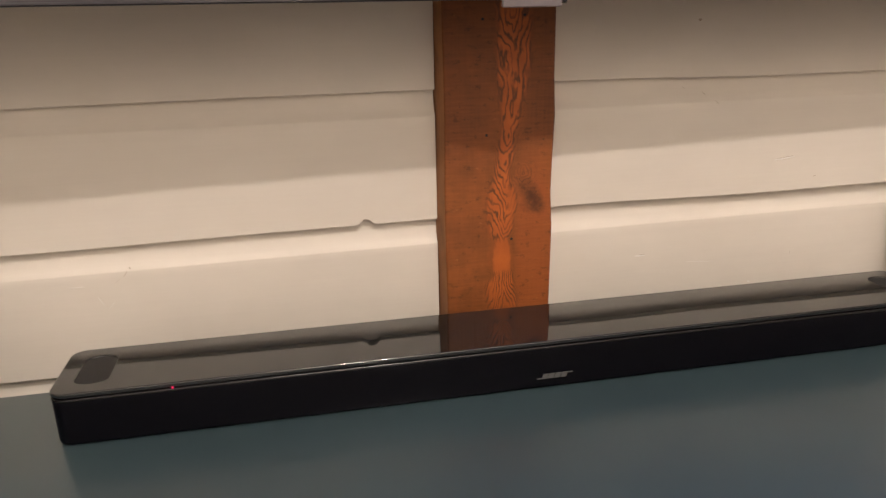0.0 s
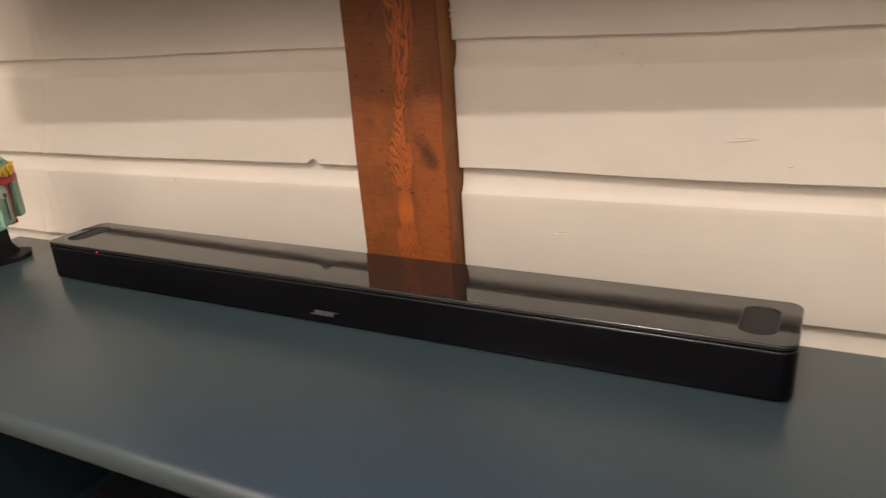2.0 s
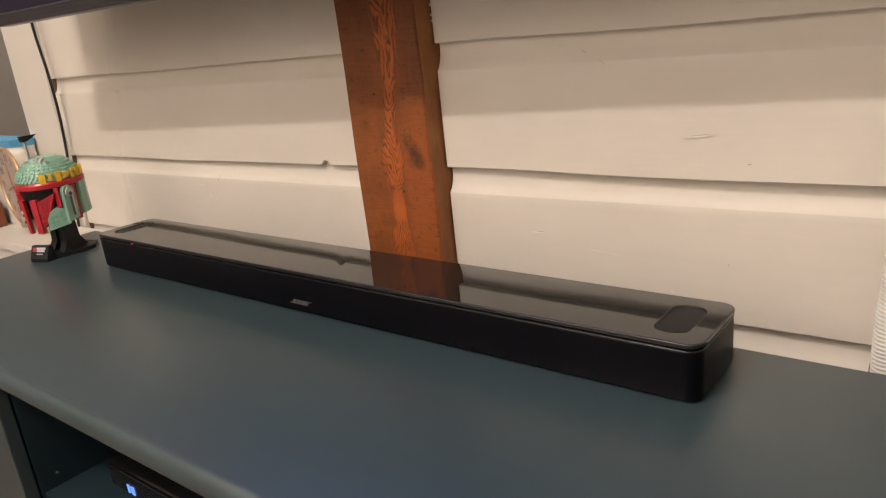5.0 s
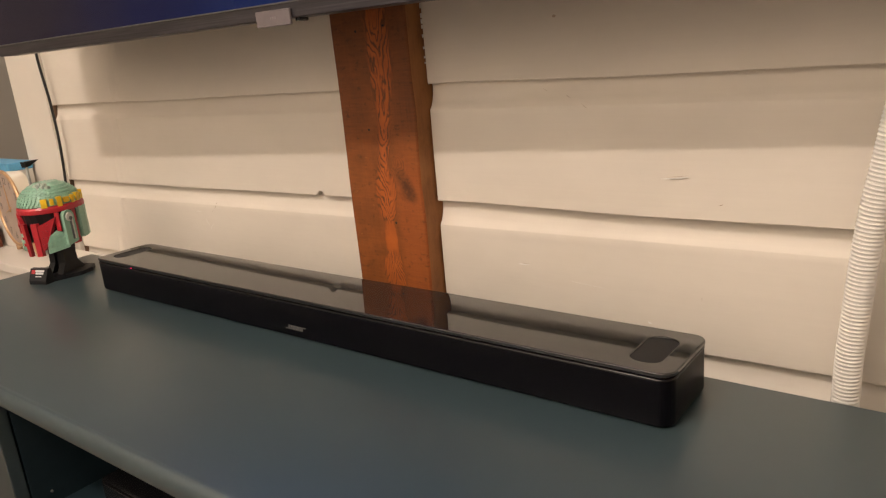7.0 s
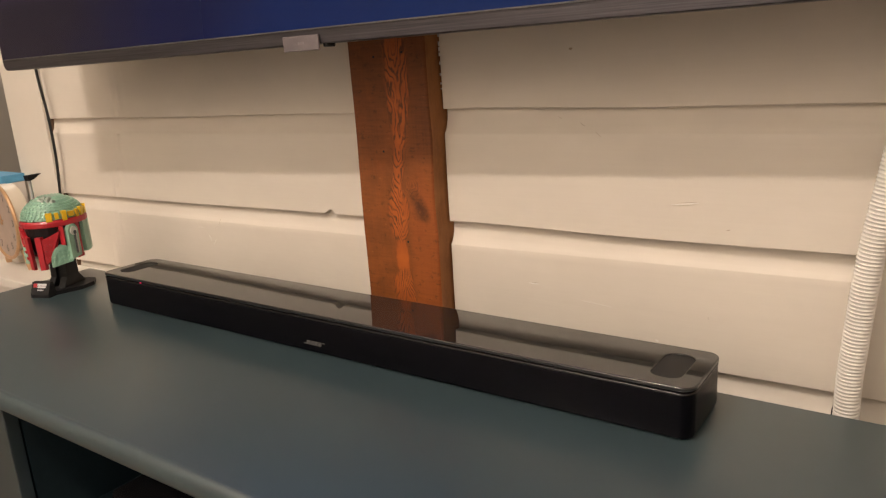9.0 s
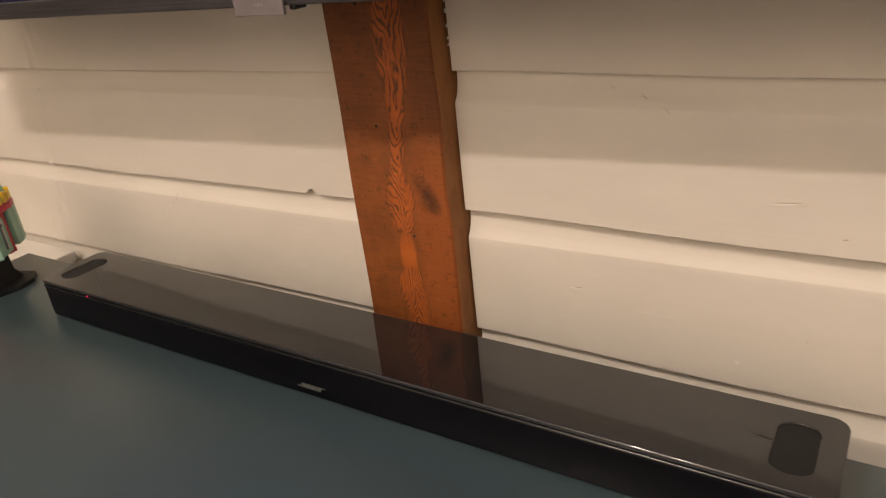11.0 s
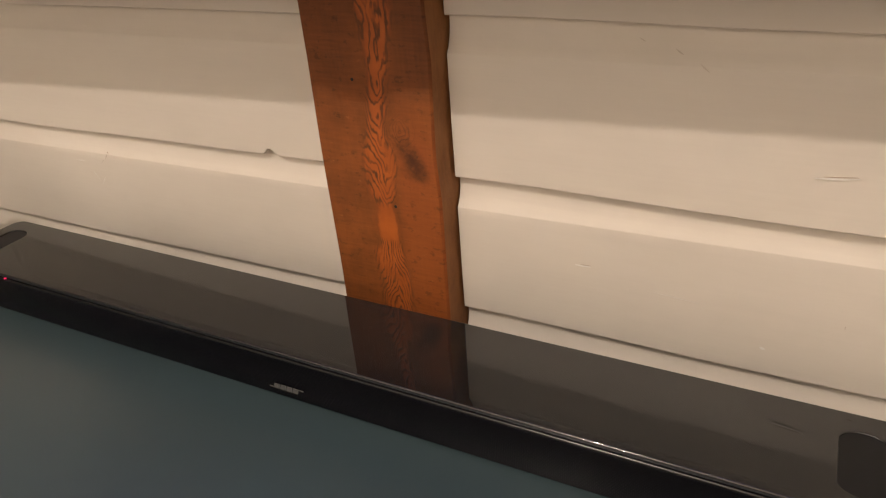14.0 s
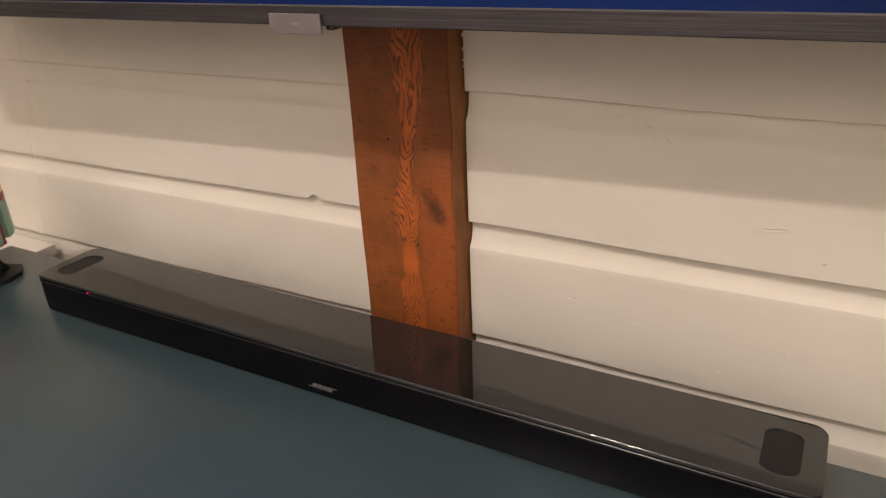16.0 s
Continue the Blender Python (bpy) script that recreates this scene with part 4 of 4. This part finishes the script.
carton = thing("blue_white_carton", "white cardboard carton with a sky-blue lid on the unit", "box", (-1.40, 0.0935, LED_Z))
part("carton_body", box(-0.20, 0.185, -0.030, 0.026, 0.0, 0.212, 0.002), M_WHITE, carton)
part("carton_lid", box(-0.202, 0.187, -0.0315, 0.0275, 0.202, 0.222, 0.002), M_BLUE, carton, "sky-blue lid")
chest = thing("wooden_box", "small orange-brown wooden box with a black lid", "box", (-1.42, 0.022, LED_Z))
part("box_body", box(-0.07, 0.085, -0.030, 0.030, 0.0, 0.062, 0.003), M_CHEST, chest)
part("box_lid", box(-0.072, 0.060, -0.031, 0.031, 0.062, 0.080, 0.004), M_BLACKG, chest, "glossy black lid")

# ---- behind the corner: a grey-green open shelf ----
rack = thing("open_bookcase", "grey-green open bookcase in the space behind the corner", "bookcase")
for x in (-3.2, -2.35):
    part("upright", box(x, x + 0.03, 1.25, 1.595, 0.0, 2.0), M_GREY, rack)
for z in (0.1, 0.5, 0.9, 1.3, 1.65, 1.97):
    part("shelf_board", box(-3.17, -2.35, 1.255, 1.59, z, z + 0.025), M_GREY, rack)

# ---- ceiling fixtures, two of them added for fill light ----
def ceiling_fixture(xs, y, z, label):
    fx = thing("ceiling_light", label, "ceiling light", group="ceiling lights")
    mid, half = (xs[0] + xs[-1]) / 2, (xs[-1] - xs[0]) / 2
    part("canopy", add_prism(bmesh.new(), round_rect(half + 0.07, 0.06, 0.03, 6, mid, y), 0.03, Matrix.Translation((0, 0, CEIL - 0.03))), M_LAMP, fx)
    for x in xs:
        part("socket", add_rod(bmesh.new(), (x, y, z + 0.065), (x, y, CEIL - 0.03), 0.018), M_LAMP, fx)


ceiling_fixture(BULBS, BULB_Y, BULB_Z, "white three-bulb ceiling light")
ceiling_fixture((2.45,), -1.45, 2.40, "assumed white single-bulb ceiling light out of view")
# unseen bar, added only as a holder for the fill light
tr = thing("unseen_fill_track", "long white track out of view, added to carry the fill light", "ceiling light")
part("track_bar", box(-2.5, 1.9, -2.38, -2.30, CEIL - 0.04, CEIL, 0.004), M_LAMP, tr)
# assumed fixture, put where the back-room fill stands
ceiling_fixture((-2.3,), 0.9, 2.2, "assumed white single-bulb ceiling light out of view")

# ---- floor planks ----
cuts = {}
for i in range(20):
    off = 0.3 * ((i * 37) % 5)
    ends = [-4.19, -2.9 + off, -0.45 + off, 2.0 + 0.2 * off, 3.19]
    for x0, x1 in zip(ends, ends[1:]):
        size = round(x1 - x0 - 0.002, 3)
        if size not in cuts:
            ob = mesh_ob("plank", box(0, size, 0.001, 0.149, -0.0058, 0.0), M_FLOOR)
            cuts[size] = ob.data
        else:
            ob = new("plank", cuts[size])
        ob.parent = floor
        ob.location = (x0, -2.895 + 0.15 * i, 0)
